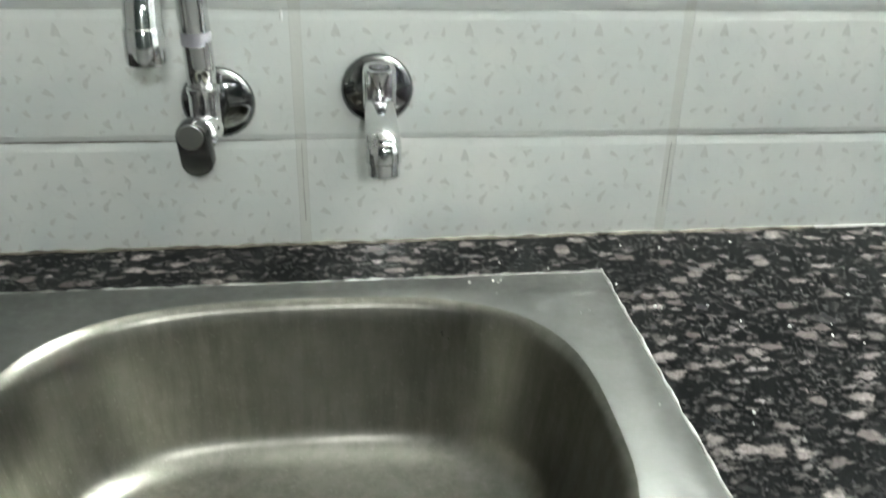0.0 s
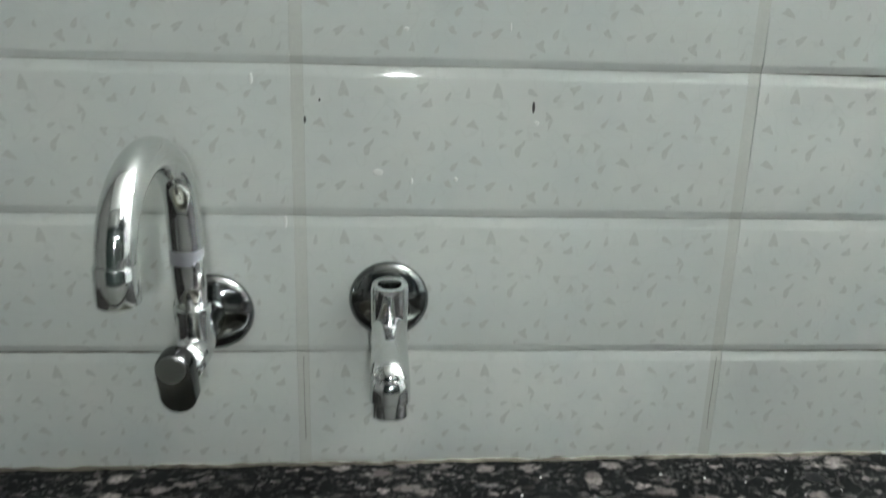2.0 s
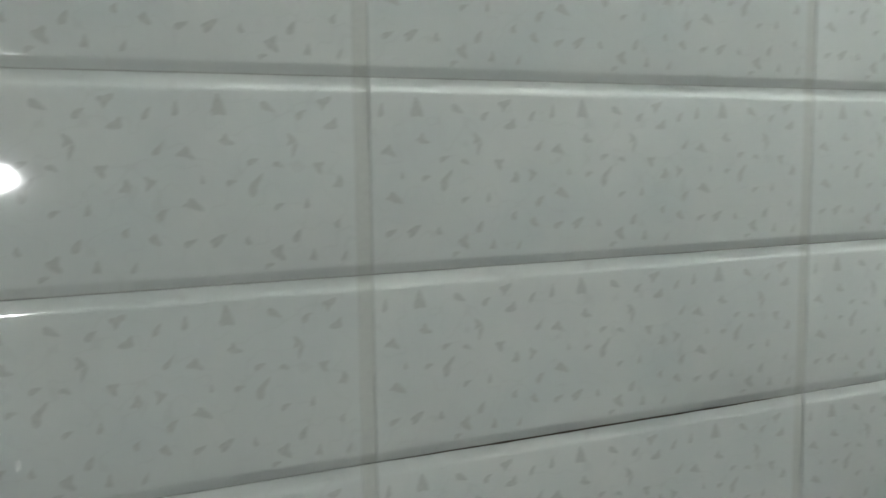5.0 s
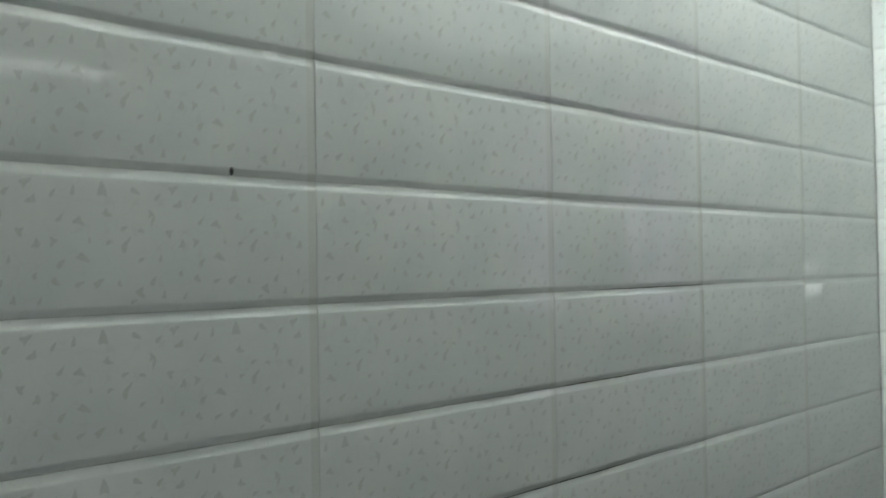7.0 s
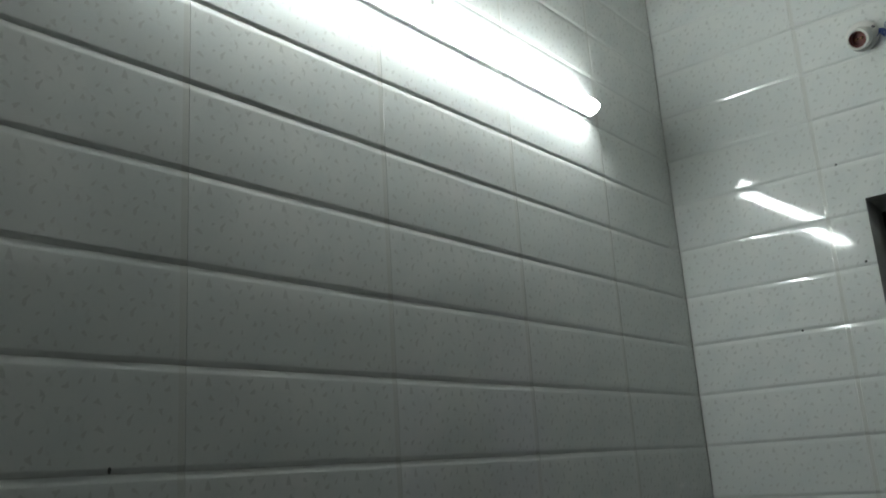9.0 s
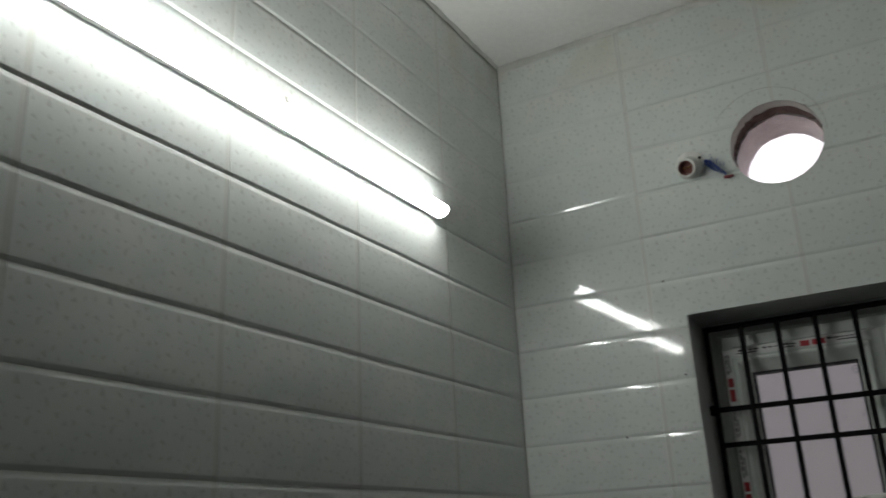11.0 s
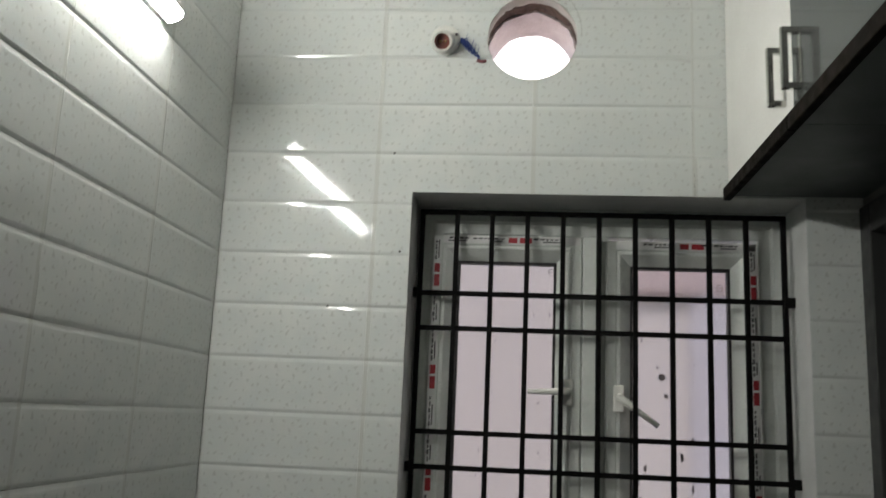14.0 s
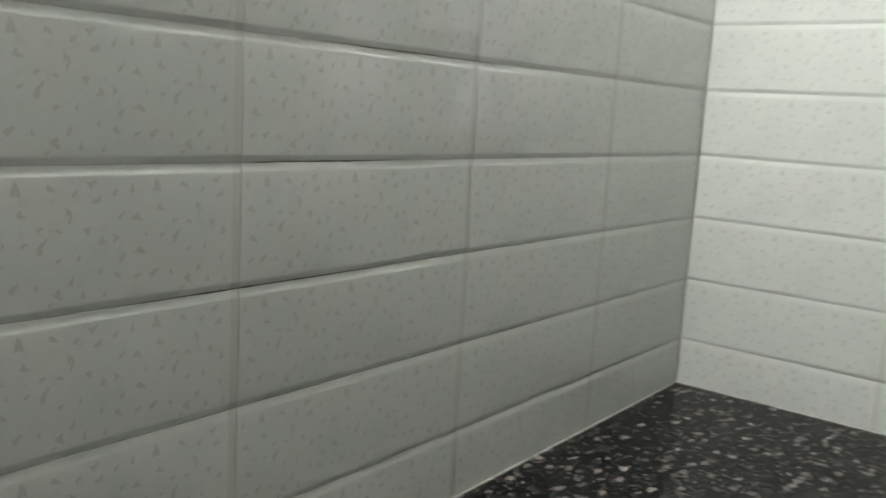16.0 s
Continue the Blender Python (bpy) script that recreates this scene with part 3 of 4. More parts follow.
part("clip", sweep([(0.003, -0.0005, 0.030), (0.003, -0.014, 0.034), (0.003, -0.030, 0.029), (0.003, -0.042, 0.020), (0.003, -0.047, 0.010)], 0.006, 10), PLASTIC, tube, smooth=True)

# ---- window ----
window_1 = base("window_1", pose(0.15, 0, 0), "white plastic casement window with protective tape still on", "window", kind="structure")
Y0, Y1, ZB, ZT = WIN
def mitred(name, y0, y1, z0, z1, profile, mat, parent):
    """Four mitred lengths of one section round a rectangle; profile is (inset, depth) pairs from the rim inward."""
    corners = ((y0, z0, 1, 1), (y1, z0, -1, 1), (y1, z1, -1, -1), (y0, z1, 1, -1))
    for k in range(4):
        bm = bmesh.new()
        ends = []
        for y, z, sy, sz in (corners[k], corners[(k + 1) % 4]):
            ends.append([bm.verts.new((d, y + sy * i, z + sz * i)) for i, d in profile])
        bridge(bm, ends[0], ends[1])
        bm.faces.new(ends[0]), bm.faces.new(ends[1])
        bmesh.ops.recalc_face_normals(bm, faces=bm.faces[:])
        part(name, bm, mat, parent)


# fixed frame with a stepped inner lip, and its mullion
mitred("window_frame", Y0, Y1, ZB, ZT, ((0, 0.066), (0, 0.002), (0.003, -0.001), (0.034, -0.001), (0.037, 0.002), (0.040, 0.006), (0.0655, 0.006), (0.068, 0.009), (0.068, 0.066)), UPVC, window_1)
part("mullion", box(0.004, 0.066, -0.942, -0.866, ZB + 0.068, ZT - 0.068, 0.003), UPVC, window_1)
part("mullion_cover", box(-0.022, 0.0035, -0.922, -0.8785, ZB + 0.050, ZT - 0.074, 0.003), UPVC, window_1)


def sash(y0, y1, g0, g1, z0, z1, gz0, gz1, flip):
    sh = new("sash")
    sh.parent = window_1
    w = g0 - y0
    mitred("rail", y0, y1, z0, z1, ((0, 0.040), (0, -0.014), (0.003, -0.017), (0.023, -0.017), (0.0245, -0.0145), (0.0275, -0.0145), (0.0295, -0.0165), (0.034, -0.0165), (w - 0.006, 0.001), (w, 0.006), (w, 0.040)), UPVC, sh)
    t = 0.006
    for a0, a1, c0, c1 in ((g0, g0 + t, gz0, gz1), (g1 - t, g1, gz0, gz1), (g0 + t, g1 - t, gz1 - t, gz1), (g0 + t, g1 - t, gz0, gz0 + t)):
        part("gasket", box(0.006, 0.03, a0, a1, c0, c1), RUBBER, sh)
    pane = part("pane", box(0.020, 0.024, g0 + 0.001, g1 - 0.001, gz0 + 0.001, gz1 - 0.001), GLASS, sh, "dusty clear glass")
    pane.visible_shadow = False
    # torn protective tape with red blocks and dark lines of print
    chance = random.Random(31 if flip else 17)
    edge = y0 + 0.002 if flip else y1 - 0.020
    for c0, c1, a0, a1, upright in ((z0 + 0.01, z1 - 0.006, edge, edge + 0.018, True), (y0 + 0.004, y1 - 0.024, z1 - 0.020, z1 - 0.002, False), (y0 + 0.02, y1 - 0.03, z0 + 0.003, z0 + 0.021, False)):
        def strip(name, p, q, r, u, mat, proud):
            lo, hi = -0.0171 - proud, -0.0170
            part(name, box(lo, hi, r, u, p, q) if upright else box(lo, hi, p, q, r, u), mat, sh)
        strip("tape", c0, c1, a0, a1, TAPE, 0.0002)
        p, k = c0 + chance.uniform(0.01, 0.05), 0
        while p + 0.05 < c1:
            if k % 3 == 1:
                strip("tape_print", p, p + 0.030, a0 + 0.0015, a1 - 0.003, RED, 0.0005)
                strip("tape_print", p + 0.036, min(p + 0.058, c1 - 0.002), a0 + 0.0015, a1 - 0.003, RED, 0.0005)
                p += 0.068
            else:
                q0 = p
                while q0 < min(p + 0.075, c1 - 0.014):
                    long = chance.uniform(0.006, 0.013)
                    strip("tape_print", q0, q0 + long, a0 + 0.010, a0 + 0.010 + chance.uniform(0.003, 0.005), INK, 0.0005)
                    q0 += long + 0.0035
                strip("tape_print", p + 0.004, min(p + chance.uniform(0.03, 0.06), c1 - 0.003), a0 + 0.004, a0 + 0.007, INK, 0.0005)
                p += chance.uniform(0.080, 0.11)
            k += 1
    return sh


left = sash(-0.876, -0.505, -0.814, -0.567, 1.263, 2.022, 1.325, 1.960, False)
right = sash(-1.296, -0.935, -1.236, -0.995, 1.261, 2.016, 1.321, 1.956, True)


BLACK_EDGE.node_tree.nodes["Principled BSDF"].inputs["Specular IOR Level"].default_value = 0.03
IRON.node_tree.nodes["Principled BSDF"].inputs["Specular IOR Level"].default_value = 0.12


def window_handle(y, z, tip_y, tip_z, parent):
    hd = part("handle", box(-0.027, -0.0175, y - 0.0125, y + 0.0125, z - 0.034, z + 0.030, 0.004), PLASTIC, parent, "white handle plate")
    part("lever", sweep([(-0.024, y, z), (-0.036, y, z), (-0.042, y + (tip_y - y) * 0.1, z + (tip_z - z) * 0.1), (-0.042, tip_y, tip_z)], [0.008, 0.008, 0.0085, 0.006], 12), PLASTIC, hd, smooth=True)


window_handle(-0.845, 1.642, -0.749, 1.639, left)
window_handle(-0.966, 1.633, -1.055, 1.570, right)
rnd = random.Random(5)
for gy0, gy1, count, parent in ((-0.80, -0.585, 7, left), (-1.22, -1.01, 16, right)):
    for k in range(count):
        y, z, r = rnd.uniform(gy0, gy1), rnd.uniform(1.36, 1.80 if count > 9 else 1.9), rnd.choice((0.0025, 0.003, 0.004, 0.007 if count > 9 else 0.003))
        part("dirt_spot", lathe([(r, 0), (r * 0.8, 0.0006), (0, 0.0008)], pose(0.0198, y, z) @ OUT_EAST @ Matrix.Diagonal((rnd.uniform(1.0, 2.2), 0.6, 1, 1)) , 10), SMEAR, parent)
# felt-pen rings and larger dried splashes on the glass
for y, z, parent in ((-0.802, 1.938, left), (-1.213, 1.909, right)):
    part("pen_mark", sweep([(0.0196, y + 0.0075 * math.cos(2 * math.pi * i / 24), z + 0.0085 * math.sin(2 * math.pi * i / 24)) for i in range(25)], 0.0006, 5), SOIL, parent)
    part("pen_mark", sweep([(0.0196, y - 0.005, z), (0.0196, y + 0.005, z + 0.001)], 0.0006, 5), SOIL, parent)
for y, z, r in ((-1.073, 1.687, 0.0085), (-1.083, 1.642, 0.005), (-1.150, 1.40, 0.007)):
    part("dirt_spot", lathe([(r, 0), (r * 0.8, 0.0004), (0, 0.0005)], pose(0.0198, y, z) @ OUT_EAST, 16), SMEAR, parent)
part("sill", box(-0.154, 0.006, Y0 + 0.002, Y1 - 0.002, ZB - 0.001, ZB + 0.004, 0.001), UPVC, window_1, "white stone sill")

grille = base("window_grille", pose(0.105, 0, 0), "black square-bar iron grille fixed in the window opening", "grille")
q = 0.0060
for i in range(11):
    y = -0.4785 - 0.0872 * i
    part("upright_bar", box(-q, q, y - q, y + q, 1.245, 2.078, 0.001, seg=1), IRON, grille)
for z in (2.073, 1.869, 1.783, 1.535, 1.453, 1.250):
    part("cross_bar", box(-q * 0.9, q * 0.9, -1.3565, -0.4725, z - q, z + q, 0.001, seg=1), IRON, grille)
for z in (1.869, 1.453):
    for y0, y1 in ((-0.4725, -0.4625), (-1.3730, -1.3480)):
        part("lug", box(-0.008, 0.008, y0, y1, z - 0.012, z + 0.012, 0.001, seg=1), IRON, grille)
for y in (-0.612, -1.19):
    part("lug", box(-0.010, 0.008, y - 0.016, y + 0.016, 1.2295, 1.2445, 0.001, seg=1), IRON, grille)

# ---- overhead cabinets ----
def cabinet(x1, w, mat, label, handle_x):
    cb = base("overhead_cabinet", pose(x1, 0, 2.118), label, "cabinet", "overhead cabinets")
    part("body", box(-w + 0.0005, -0.0005, SOUTH + 0.0005, -1.2185, 0.0, 0.829), WHITE_LAMINATE, cb)
    part("bottom_panel", box(-w + 0.0005, -0.0005, SOUTH + 0.0005, -1.206, -0.018, -0.0005), DARK_BOARD, cb, "dark grey underside board")
    part("edge_strip", box(-w + 0.0003, -0.0003, -1.2055, -1.188, -0.030, -0.0005, 0.002), BLACK_EDGE, cb, "worn black edge strip")
    door = part("door", box(-w + 0.001, -0.001, -1.218, -1.2, 0.001, 0.828, 0.0012, seg=1), mat, cb)
    bm = bmesh.new()
    t = 0.0055
    for z in (0.034, 0.136):
        box(handle_x - t, handle_x + t, -1.2005, -1.168, z - t, z + t, 0.001, bm=bm)
    box(handle_x - t, handle_x + t, -1.179, -1.168, 0.034 + t, 0.136 - t, 0.001, bm=bm)
    box(handle_x - t, handle_x + t, -1.2025, -1.199, 0.034 + t, 0.136 - t, 0.001, bm=bm)
    part("handle", bm, HANDLE, door, "square brushed metal handle")
    return cb


cabinet(-0.001, 0.493, WHITE_LAMINATE, "white laminate overhead cabinet against the tiled wall", -0.452)
cabinet(-0.495, 0.508, GREY_LAMINATE, "glossy dark grey overhead cabinet between white ones", -0.045)
cabinet(-1.004, 0.500, WHITE_LAMINATE, "white laminate overhead cabinet beside a grey one", -0.455)

# ---- lamp holder and wires ----
holder = base("lamp_holder", pose(0, -0.527, 2.483), "white batten lamp holder with no bulb on the tiled wall", "lamp holder")
tilt = Matrix.Rotation(radians(-5), 4, "Z") @ Matrix.Rotation(radians(-25), 4, "Y") @ OUT_EAST
ob = part("base", lathe([(0.0, 0.0), (0.037, 0.0), (0.037, 0.010), (0.033, 0.015), (0.023, 0.018), (0.0, 0.018)], OUT_EAST, 36), PLASTIC, holder)
smooth_by_angle(ob)
ob = part("barrel", lathe([(0.027, 0.006), (0.0255, 0.034), (0.0262, 0.036), (0.0262, 0.049), (0.024, 0.053), (0.0195, 0.053), (0.019, 0.028), (0.0, 0.028)], tilt, 36), PLASTIC, holder)
smooth_by_angle(ob)
ob = part("insert", lathe([(0.0189, 0.0515), (0.0189, 0.046), (0.0160, 0.046), (0.0160, 0.031), (0.0, 0.031)], tilt, 30), BAKELITE, holder, "brown inner sleeve")
for dz in (-0.006, 0.006):
    part("contact", lathe([(0.003, 0.030), (0.003, 0.043), (0.0, 0.044)], tilt @ pose(0, dz, 0), 10), BRASS, holder)
for dy, dz in ((-0.028, 0.010), (0.028, -0.010)):
    part("screw", lathe([(0.0042, 0.0), (0.0036, 0.003), (0.0, 0.003)], pose(-0.0145, dy, dz) @ OUT_EAST, 12), DARK_CHROME, holder)

wire = base("blue_wires", pose(0, -0.561, 2.471), "loose coiled blue wires with a red taped end", "wire")
rnd = random.Random(2)
for k in range(2):
    pts = []
    for i in range(110):
        f = i / 109
        a = f * 2 * math.pi * 6.5 + k * 2.6
        r = 0.0045 + 0.0065 * math.sin(math.pi * min(1.0, f * 1.1 + 0.05))
        pts.append((-0.016 + r * math.sin(a), -0.004 - 0.050 * f + 0.004 * math.sin(3 * f), 0.006 - 0.046 * f ** 1.4 + r * math.cos(a)))
    part("strand", sweep(pts, 0.0013, 6), BLUE, wire, smooth=True)
part("strand", sweep([(-0.012, 0.006, -0.006), (-0.013, -0.010, 0.012), (-0.014, -0.012, -0.010), (-0.016, -0.024, 0.016), (-0.015, -0.028, -0.006)], 0.0011, 6), BLUE, wire)
for k in range(5):
    y, z = -0.016 - 0.008 * k, 0.004 - 0.007 * k
    part("strand", sweep([(-0.016, y, z), (-0.018, y - rnd.uniform(-0.004, 0.006), z + rnd.uniform(0.010, 0.020))], 0.0008, 5), BLUE, wire)
part("taped_end", sweep([(-0.012, -0.046, -0.044), (-0.013, -0.058, -0.047), (-0.012, -0.069, -0.045)], [0.004, 0.0048, 0.0035], 10), TAPED, wire, "red taped end", True)

# ---- plaster edge under the ceiling ----
def ragged_edge(name, along_x, length, depth, label):
    bm = bmesh.new()
    rows = []
    n = int(length / 0.012)
    for i in range(n + 1):
        u = -length * i / n
        d = depth * (0.55 + 0.9 * abs(noise.noise(Vector((u * 7, 3.3 if along_x else 8.1, 0)))) + 0.25 * noise.noise(Vector((u * 40, 1, 0))))
        o = 0.004 + 0.004 * noise.noise(Vector((u * 20, 5, 0)))
        prof = ((0, TOP + 0.001), (o + 0.006, TOP + 0.001), (o, TOP - d * 0.6), (0.001, TOP - d))
        rows.append([bm.verts.new((u, -p, z) if along_x else (-p, u, z)) for p, z in prof])
    for a, b in zip(rows, rows[1:]):
        for k in range(3):
            bm.faces.new((a[k], a[k + 1], b[k + 1], b[k]))
    bmesh.ops.recalc_face_normals(bm, faces=bm.faces[:])
    ob = bm_object(name, bm, PLASTER, smooth=True)
    return tagged(ob, label, "plaster", kind="structure")


ragged_edge("trim_north", True, -WEST, 0.010, "ragged plaster edge between tiles and ceiling")
ragged_edge("trim_east", False, 1.18, 0.020, "ragged plaster edge between tiles and ceiling")


# ---- small marks on the tiles ----
def mark(m, wide, high, mat, parent, name="mark"):
    bm = lathe([(1.0, 0.0), (0.7, 0.0006), (0.0, 0.0007)], Matrix(), 10)
    ob = part(name, bm, mat, parent)
    ob.matrix_basis = m @ Matrix.Diagonal((wide, high, 1, 1))
    return ob


for x, z, wd, hg in ((-2.058, 1.159, 0.0013, 0.005), (-1.591, 1.569, 0.0022, 0.004), (-2.244, 1.146, 0.001, 0.003), (-2.232, 1.162, 0.0008, 0.0015)):
    mark(pose(x, -0.0003, z) @ OUT_NORTH, wd, hg, SOIL, wall_north)
for y, z, wd, hg in ((-0.415, 2.192, 0.003, 0.003), (-0.275, 1.815, 0.003, 0.003), (-0.38, 1.315, 0.004, 0.002), (-0.44, 1.95, 0.003, 0.003)):
    mark(pose(-0.0003, y, z) @ OUT_EAST, hg, wd, SOIL, wall_east)
# dried splashes
for x, z, wd, hg in ((-2.286, 1.178, 0.0016, 0.0045), (-2.163, 1.219, 0.0022, 0.0016), (-2.080, 1.222, 0.0008, 0.0035), (-2.055, 1.146, 0.0024, 0.0020), (-2.185, 1.103, 0.0045, 0.0030), (-2.157, 1.096, 0.0012, 0.0030), (-2.262, 1.060, 0.0015, 0.0060), (-2.120, 1.098, 0.0018, 0.0018)):
    mark(pose(x, -0.0003, z) @ OUT_NORTH, wd, hg, SPLASH, wall_north, "splash")
# cracked grout in some level joints
for x0, x1, j in ((-2.62, -2.265, 0), (-1.865, -1.42, 0), (-1.86, -1.52, 2), (-1.24, -0.93, 2), (-1.02, -0.71, 4), (-1.12, -0.90, 3), (-1.48, -1.30, 10)):
    bm = bmesh.new()
    rows = []
    for i in range(41):
        x = x0 + (x1 - x0) * i / 40
        h = 0.0010 * math.sin(math.pi * i / 40) ** 0.5 * (0.6 + 0.6 * noise.noise(Vector((x * 60, j, 0)))) + 0.0001
        mid = Z0 + H * j + 0.0004 * noise.noise(Vector((x * 25, j + 5, 0)))
        rows.append([bm.verts.new((x, 0.0012, mid - h)), bm.verts.new((x, 0.0012, mid + h))])
    for a, b in zip(rows, rows[1:]):
        bm.faces.new((a[0], b[0], b[1], a[1]))
    part("crack", bm, CRACK, wall_north)
# hairlines in the upright joints next to the worktop
for x, z0, z1 in ((-2.2495, 0.853, 0.936), (-1.8752, 0.860, 0.934)):
    bm = bmesh.new()
    rows = []
    for i in range(25):
        z = z0 + (z1 - z0) * i / 24
        m, h = x + 0.0005 * noise.noise(Vector((z * 40, x, 0))), 0.00022 * (1 + 0.8 * noise.noise(Vector((z * 90, x, 3))))
        rows.append([bm.verts.new((m - h, -0.0002, z)), bm.verts.new((m + h, -0.0002, z))])
    for a, b in zip(rows, rows[1:]):
        bm.faces.new((a[0], a[1], b[1], b[0]))
    part("crack", bm, CRACK, wall_north)
bm = bmesh.new()
rows = []
for i in range(21):
    z = 2.098 + 0.075 * i / 20
    m, h = -1.1245 + 0.0012 * noise.noise(Vector((z * 50, 2, 0))), 0.0005 * (1 - i / 21)
    rows.append([bm.verts.new((-0.0004, m - h, z)), bm.verts.new((-0.0004, m + h, z))])
for a, b in zip(rows, rows[1:]):
    bm.faces.new((a[0], b[0], b[1], a[1]))
part("crack", bm, CRACK, wall_east)
# pencilled circle round the vent hole and a pencilled tick
bm = bmesh.new()
ring = [[bm.verts.new((-0.0006, HOLE_Y + 0.020 + r * math.cos(a), HOLE_Z + 0.012 + r * math.sin(a))) for r in (0.139, 0.1405)] for a in [radians(35 + 150 * i / 60) for i in range(61)]]
for a, b in zip(ring, ring[1:]):
    bm.faces.new((a[0], a[1], b[1], b[0]))
part("pencil_line", bm, GROUT, wall_east)
part("pencil_line", box(-0.0008, -0.0003, -1.108, -1.084, 2.735, 2.7365), INK, wall_east)
part("pencil_line", box(-0.0008, -0.0003, -1.091, -1.0895, 2.735, 2.752), INK, wall_east)


# ---- wall tiles ----
def grid_piece(bm, x0, x1, z0, z1, cut, top=0.65):
    """One tile face with its sunken rims; cut names the sides (l, r, b, t) that were sawn flat."""
    def rim(lo, hi, a, b, wide_a, wide_b, deep):
        steps = ((0.0, 1.0), (0.45, 0.54), (0.82, 0.14), (1.0, 0.02), (1.2, 0.0))
        out = [(lo + wide_a * f, deep * d) for f, d in steps] if a else [(lo, 0.0)]
        tail = [(hi - wide_b * f, top * deep * d) for f, d in steps] if b else [(hi, 0.0)]
        return out + tail[::-1]
    us = [(x0, 0.0), (x1, 0.0)]
    vs = rim(z0, z1, "b" not in cut, "t" not in cut, 0.0066, 0.0090, RIM)
    g = [[bm.verts.new((u, max(du, dv), v)) for v, dv in vs] for u, du in us]
    for i in range(len(us) - 1):
        for j in range(len(vs) - 1):
            bm.faces.new((g[i][j], g[i + 1][j], g[i + 1][j + 1], g[i][j + 1])).smooth = not (j == 0 and "b" not in cut or j == len(vs) - 2 and "t" not in cut)
    loop = [g[i][0] for i in range(len(us))] + [g[-1][j] for j in range(1, len(vs))] + [g[i][-1] for i in range(len(us) - 2, -1, -1)] + [g[0][j] for j in range(len(vs) - 2, 0, -1)]
    loop = [bm.verts.new(v.co) for v in loop]
    low = [bm.verts.new((v.co.x, BACK + 0.004, v.co.z)) for v in loop]
    for i in range(len(loop)):
        j = (i + 1) % len(loop)
        bm.faces.new((loop[j], loop[i], low[i], low[j]))


def round_cut_piece(bm, w, h, cx, cz, r):
    """A tile face with a round bite out of it."""
    e = 0.006
    rect = (e, w - e, e, h - e)
    angles = sorted(set([2 * math.pi * i / 180 for i in range(180)] + [math.atan2(z - cz, x - cx) % (2 * math.pi) for x in rect[:2] for z in rect[2:]]))
    def span(a):
        c, sn = math.cos(a), math.sin(a)
        t0, t1 = r, 9.0
        for d, lo, hi, o in ((c, rect[0], rect[1], cx), (sn, rect[2], rect[3], cz)):
            if abs(d) < 1e-9:
                if not lo <= o <= hi:
                    return None
            else:
                p, q = sorted(((lo - o) / d, (hi - o) / d))
                t0, t1 = max(t0, p), min(t1, q)
        return (t0, t1) if t1 > t0 + 1e-6 else None
    for a, b in zip(angles, angles[1:] + [angles[0] + 2 * math.pi]):
        p, q = span(a + 1e-7), span(b - 1e-7)
        if p and q:
            bm.faces.new([bm.verts.new((cx + t * math.cos(k), 0, cz + t * math.sin(k))) for k, t in ((a, p[0]), (a, p[1]), (b, q[1]), (b, q[0]))])
    def strip(p, q, inward):
        n = 60
        for i in range(n):
            a, b = p.lerp(q, i / n), p.lerp(q, (i + 1) / n)
            m = (a + b) / 2
            if (m.x - cx) ** 2 + (m.z - cz) ** 2 > r * r:
                bm.faces.new([bm.verts.new(v) for v in (a + Vector((0, 0.0026, 0)), b + Vector((0, 0.0026, 0)), b + inward, a + inward)])
    strip(Vector((0, 0, 0)), Vector((w, 0, 0)), Vector((0, 0, e)))
    strip(Vector((0, 0, h)), Vector((w, 0, h)), Vector((0, 0, -e)))
    strip(Vector((0, 0, 0)), Vector((0, 0, h)), Vector((e, 0, 0)))
    strip(Vector((w, 0, 0)), Vector((w, 0, h)), Vector((-e, 0, 0)))
    bmesh.ops.remove_doubles(bm, verts=bm.verts[:], dist=1e-5)
    bmesh.ops.recalc_face_normals(bm, faces=bm.faces[:])
    if sum(f.normal.y for f in bm.faces) > 0:
        bmesh.ops.reverse_faces(bm, faces=bm.faces[:])


GAP, SIDE, RIM = 0.0003, 0.0052, 0.0019

# one repeat of the leaf print, 125 mm square: place, length in mm, turn in degrees
SPRIGS = [(37, 106, 14.1, 100), (105, 95, 10.2, 200), (80, 87, 8.6, 120), (41, 85, 9.8, 330), (18, 78, 10.6, 320), (21, 48, 12.9, 330), (110, 60, 9.0, 90), (122, 61, 9.0, 250), (34, 27, 11.8, 40), (70, 17, 11.0, 310), (92, 15, 8.6, 90), (123, 28, 9.0, 320), (17, 9, 9.8, 60), (46, 9, 10.6, 230), (96, 69, 8.6, 280), (101, 109, 10.6, 40)]
LEAVES = [(13, 104, 9.0, 80), (65, 105, 9.8, 320), (86, 101, 7.8, 40), (81, 80, 9.4, 250), (56, 73, 7.1, 20), (71, 71, 6.3, 330), (57, 59, 14.9, 65), (43, 61, 6.3, 10), (27, 63, 5.1, 90), (71, 46, 6.7, 30), (89, 47, 6.7, 80), (3, 81, 10.2, 50), (122, 101, 8.2, 60), (3, 43, 8.6, 45), (18, 26, 8.2, 20), (52, 26, 5.9, 100), (82, 27, 8.6, 60), (112, 13, 7.1, 60), (108, 34, 6.3, 70), (64, 10, 5.9, 20)]


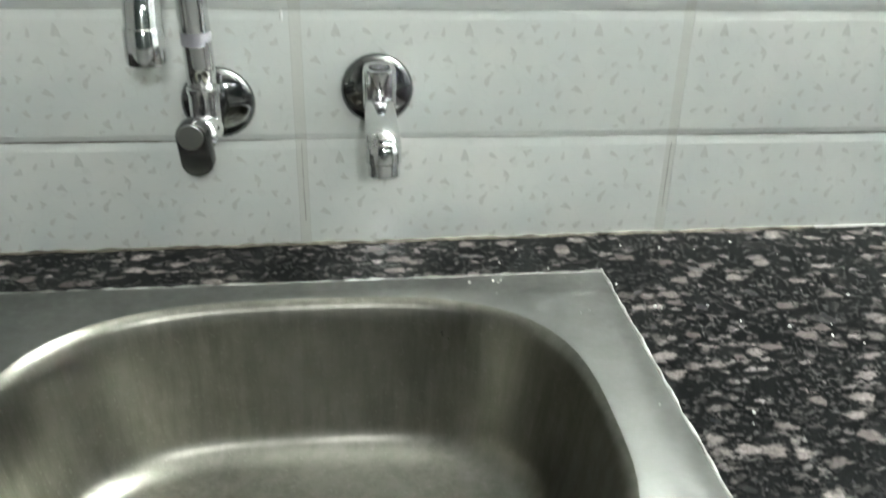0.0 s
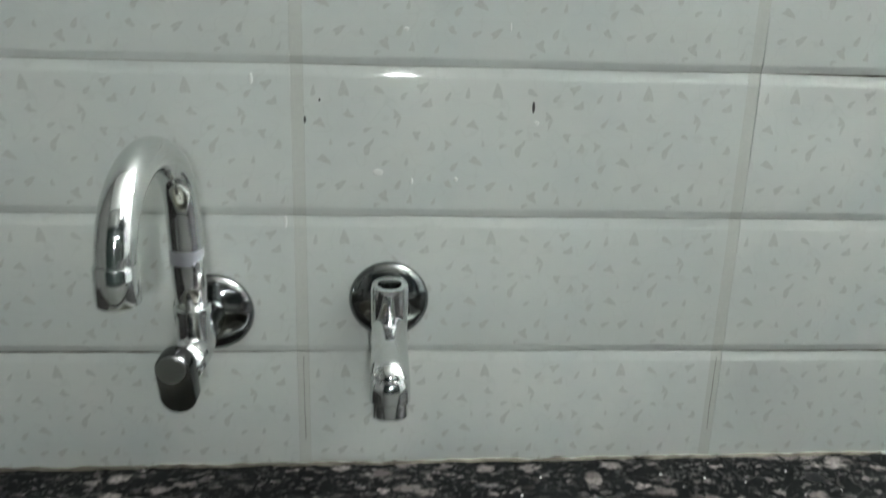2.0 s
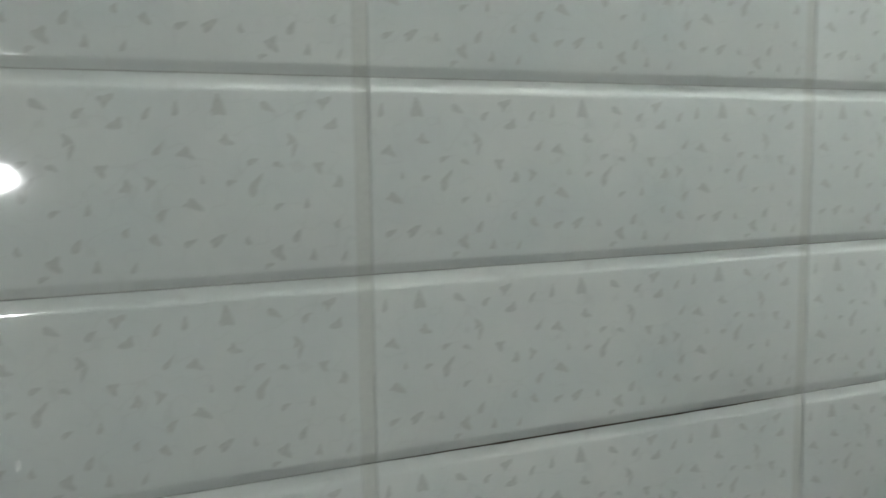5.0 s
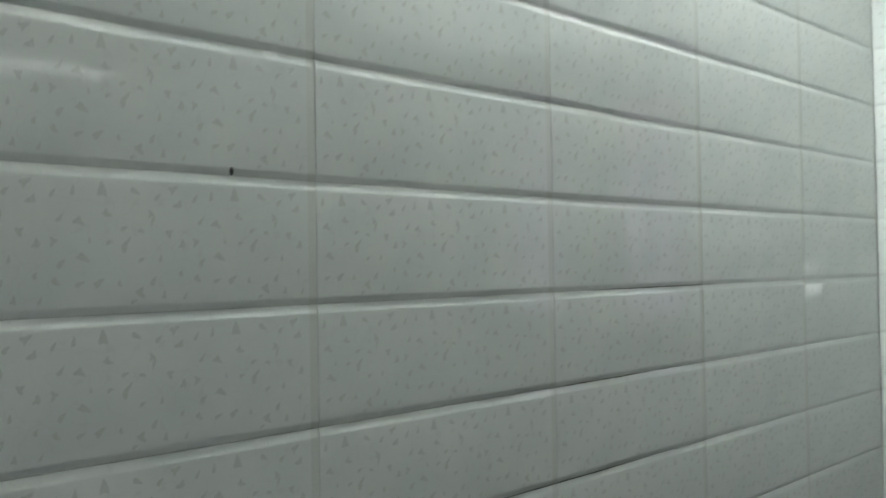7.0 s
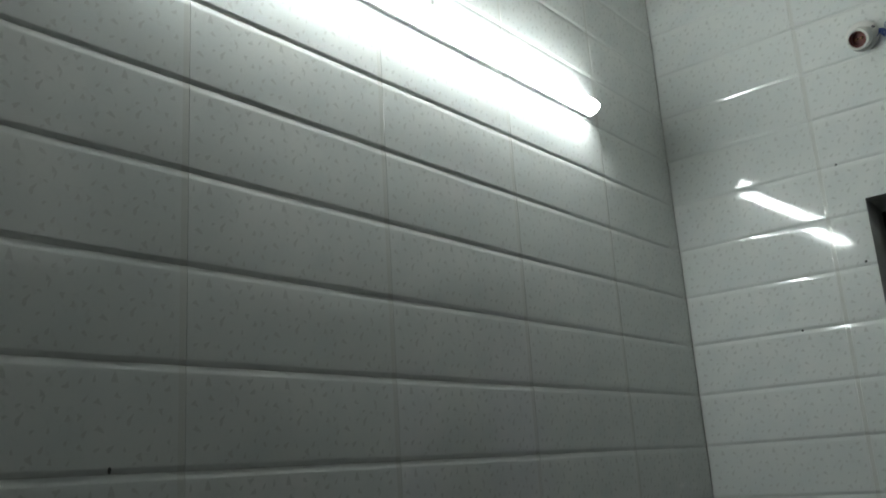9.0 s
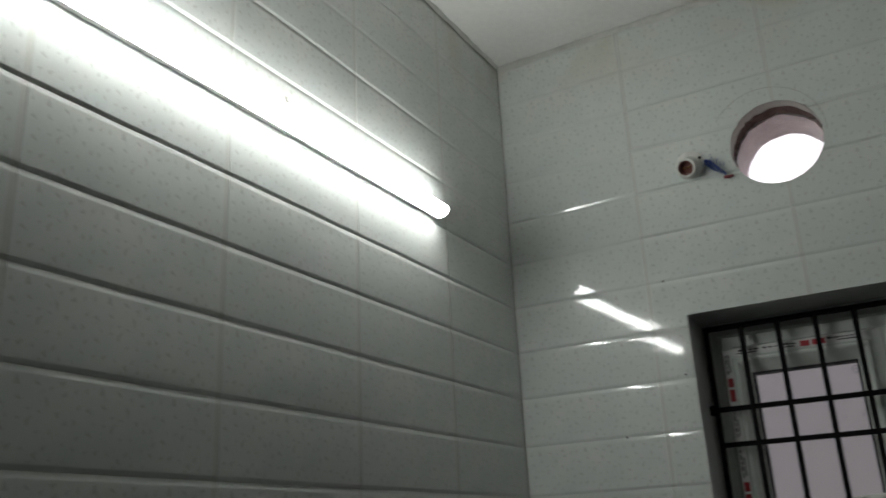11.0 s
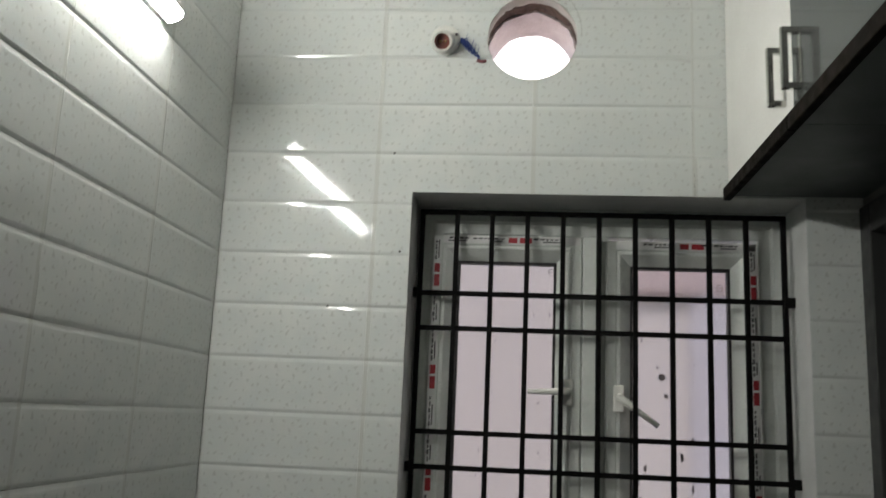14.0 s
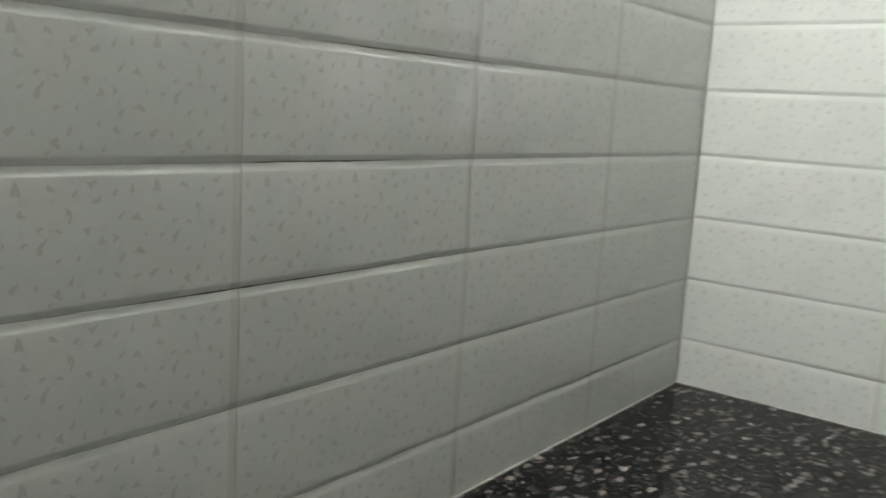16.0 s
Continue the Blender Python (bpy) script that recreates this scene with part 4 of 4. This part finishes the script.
def print_leaves(bm, rects, clear=None):
    """Lays the printed leaves a hair above the glaze, inside rects and outside a round cut."""
    chance = random.Random(4)
    for kind, rows in (("sprig", SPRIGS), ("leaf", LEAVES)):
        for u, v, size, turn in rows:
            size *= 1.08
            bend = chance.uniform(-0.5, 0.5)
            if kind == "sprig":
                a, b = chance.uniform(0.28, 0.48), chance.uniform(0.12, 0.38)
                shape = [(0.52, 0.05), (0.27, 0.17), (0.04, 0.21), (-0.16, a), (-0.36, a * 0.92), (-0.30, 0.08), (-0.44, -b * 0.7), (-0.30, -b), (-0.04, -0.20), (0.24, -0.12)]
            else:
                fat = chance.uniform(0.16, 0.36)
                shape = [(0.60, 0.05), (0.24, fat * 0.7), (-0.08, fat), (-0.40, fat * 0.75), (-0.46, -fat * 0.3), (-0.22, -fat * 0.8), (0.06, -fat * 0.4), (0.32, -0.06)]
            shape = [(p, q + bend * p * p + chance.uniform(-0.05, 0.05)) for p, q in shape]
            shape = [((1 - f) * p0 + f * p1, (1 - f) * q0 + f * q1) for (p0, q0), (p1, q1) in zip(shape, shape[1:] + shape[:1]) for f in (0.22, 0.78)]
            c, sn = math.cos(radians(turn)), math.sin(radians(turn))
            for k in range(3):
                x, z = 0.001 * u + 0.125 * k, 0.001 * v
                h = 0.0005 * size
                if not any(a + h < x < b - h and c0 + h < z < c1 - h for a, b, c0, c1 in rects):
                    continue
                if clear and math.hypot(x - clear[0], z - clear[1]) < clear[2] + h:
                    continue
                f = bm.faces.new([bm.verts.new((x + 0.001 * size * (p * c - q * sn), -0.00006, z + 0.001 * size * (p * sn + q * c))) for p, q in shape])
                f.material_index = 1
                f.normal_update()
                if f.normal.y > 0:
                    f.normal_flip()


def less(rect, hole):
    """What is left of a rectangle when another is taken out: rectangles."""
    x0, x1, z0, z1 = rect
    a0, a1, c0, c1 = hole
    if a0 >= x1 or a1 <= x0 or c0 >= z1 or c1 <= z0:
        return [rect]
    out = []
    if a0 > x0:
        out.append((x0, a0, z0, z1))
    if a1 < x1:
        out.append((a1, x1, z0, z1))
    m0, m1 = max(x0, a0), min(x1, a1)
    if c0 > z0:
        out.append((m0, m1, z0, c0))
    if c1 < z1:
        out.append((m0, m1, c1, z1))
    return out


TILE_MESH = {}


def tile(key, build):
    if key not in TILE_MESH:
        bm = bmesh.new()
        build(bm)
        mesh = bpy.data.meshes.new("tile")
        bm.to_mesh(mesh)
        bm.free()
        mesh.materials.append(TILE)
        mesh.materials.append(PRINT)
        TILE_MESH[key] = mesh
    return TILE_MESH[key]


def lay(wall, m, mesh):
    ob = new("tile", mesh)
    ob.parent = wall
    ob.matrix_basis = m


def full(bm):
    grid_piece(bm, SIDE, W - SIDE, GAP, H - GAP, "", 0.75)
    print_leaves(bm, [(0.005, W - 0.005, 0.004, H - 0.006)])



rnd = random.Random(11)
for r in range(-1, 16):
    for k in range(-9, 0):
        lay(wall_north, pose(W * k, rnd.uniform(-0.00005, 0.00005), Z0 + H * r, rnd.uniform(-0.03, 0.03), 0, rnd.uniform(-0.01, 0.01)), tile("full", full))

# grouted upright joints, nearly flush with the tiles and sunk with their rims
def joint_strip(wall, at, half, spans, m, top):
    bm = bmesh.new()
    for r in range(-1, 16):
        a, b = Z0 + H * r, Z0 + H * (r + 1)
        for lo, hi in spans:
            p, q = max(a, lo), min(b, hi)
            if q - p > 0.02:
                cut = ("b" if p > a else "") + ("t" if q < b else "")
                grid_piece(bm, at - half, at + half, p + GAP * (p == a), q - GAP * (q == b), cut, top)
    part("grout_joint", bm, JOINT, wall).matrix_basis = m


for k in range(-8, 0):
    joint_strip(wall_north, W * k, 0.0050, ((0, TOP),), pose(0, 0.0003, 0), 0.75)
for u in (0.375, 0.75, 1.125):
    spans = ((0, WIN[2]), (WIN[3], HOLE_Z - HOLE_R), (HOLE_Z + HOLE_R, TOP)) if u == 0.75 else ((0, WIN[2]), (WIN[3], TOP)) if u > 0.45 else ((0, TOP),)
    joint_strip(wall_east, u, 0.0046, spans, pose(0.0005, 0, 0, 0, 0, -90), 0.65)
COLS = [(0.001, 0.375, 0.0), (0.375, 0.75, 0.0), (0.75, 1.125, 0.0), (1.125, 1.499, 0.0)]
for r in range(-1, 16):
    z = Z0 + H * r
    for c, (u0, u1, cut_off) in enumerate(COLS):
        w = u1 - u0
        hole = (-WIN[1] - u0, -WIN[0] - u0, WIN[2] - z, WIN[3] - z)
        rects = less((0, w, 0, H), hole)
        if not rects:
            continue
        hx, hz = -HOLE_Y - u0, HOLE_Z - z
        near = math.hypot(hx - min(max(hx, 0), w), hz - min(max(hz, 0), H)) < HOLE_R
        m = pose(rnd.uniform(-0.00008, 0.00008), -u0, z, 0, rnd.uniform(-0.06, 0.06), -90)
        if near:
            mesh = tile(("round", r, c), lambda bm: (round_cut_piece(bm, w, H, hx, hz, HOLE_R), print_leaves(bm, [(0.005, w - 0.005, 0.005, H - 0.006)], (hx, hz, HOLE_R))))
        elif rects == [(0, w, 0, H)]:
            mesh = tile(("whole", round(w, 3)), lambda bm: (grid_piece(bm, SIDE if u0 > 0.01 else GAP, w - SIDE, GAP, H - GAP, ""), print_leaves(bm, [(0.003, w - 0.005, 0.004, H - 0.006)])))
        else:
            def build(bm):
                for x0, x1, z0, z1 in rects:
                    cut = ("" if x0 == 0 else "l") + ("" if x1 == w else "r") + ("" if z0 == 0 else "b") + ("" if z1 == H else "t")
                    grid_piece(bm, x0 + SIDE * ("l" not in cut), x1 - SIDE * ("r" not in cut), z0 + GAP * ("b" not in cut), z1 - GAP * ("t" not in cut), cut)
                print_leaves(bm, [(x0 + 0.003, x1 - 0.003, z0 + 0.003, z1 - 0.003) for x0, x1, z0, z1 in rects])
            mesh = tile(("cut", r, c), build)
        lay(wall_east, m, mesh)
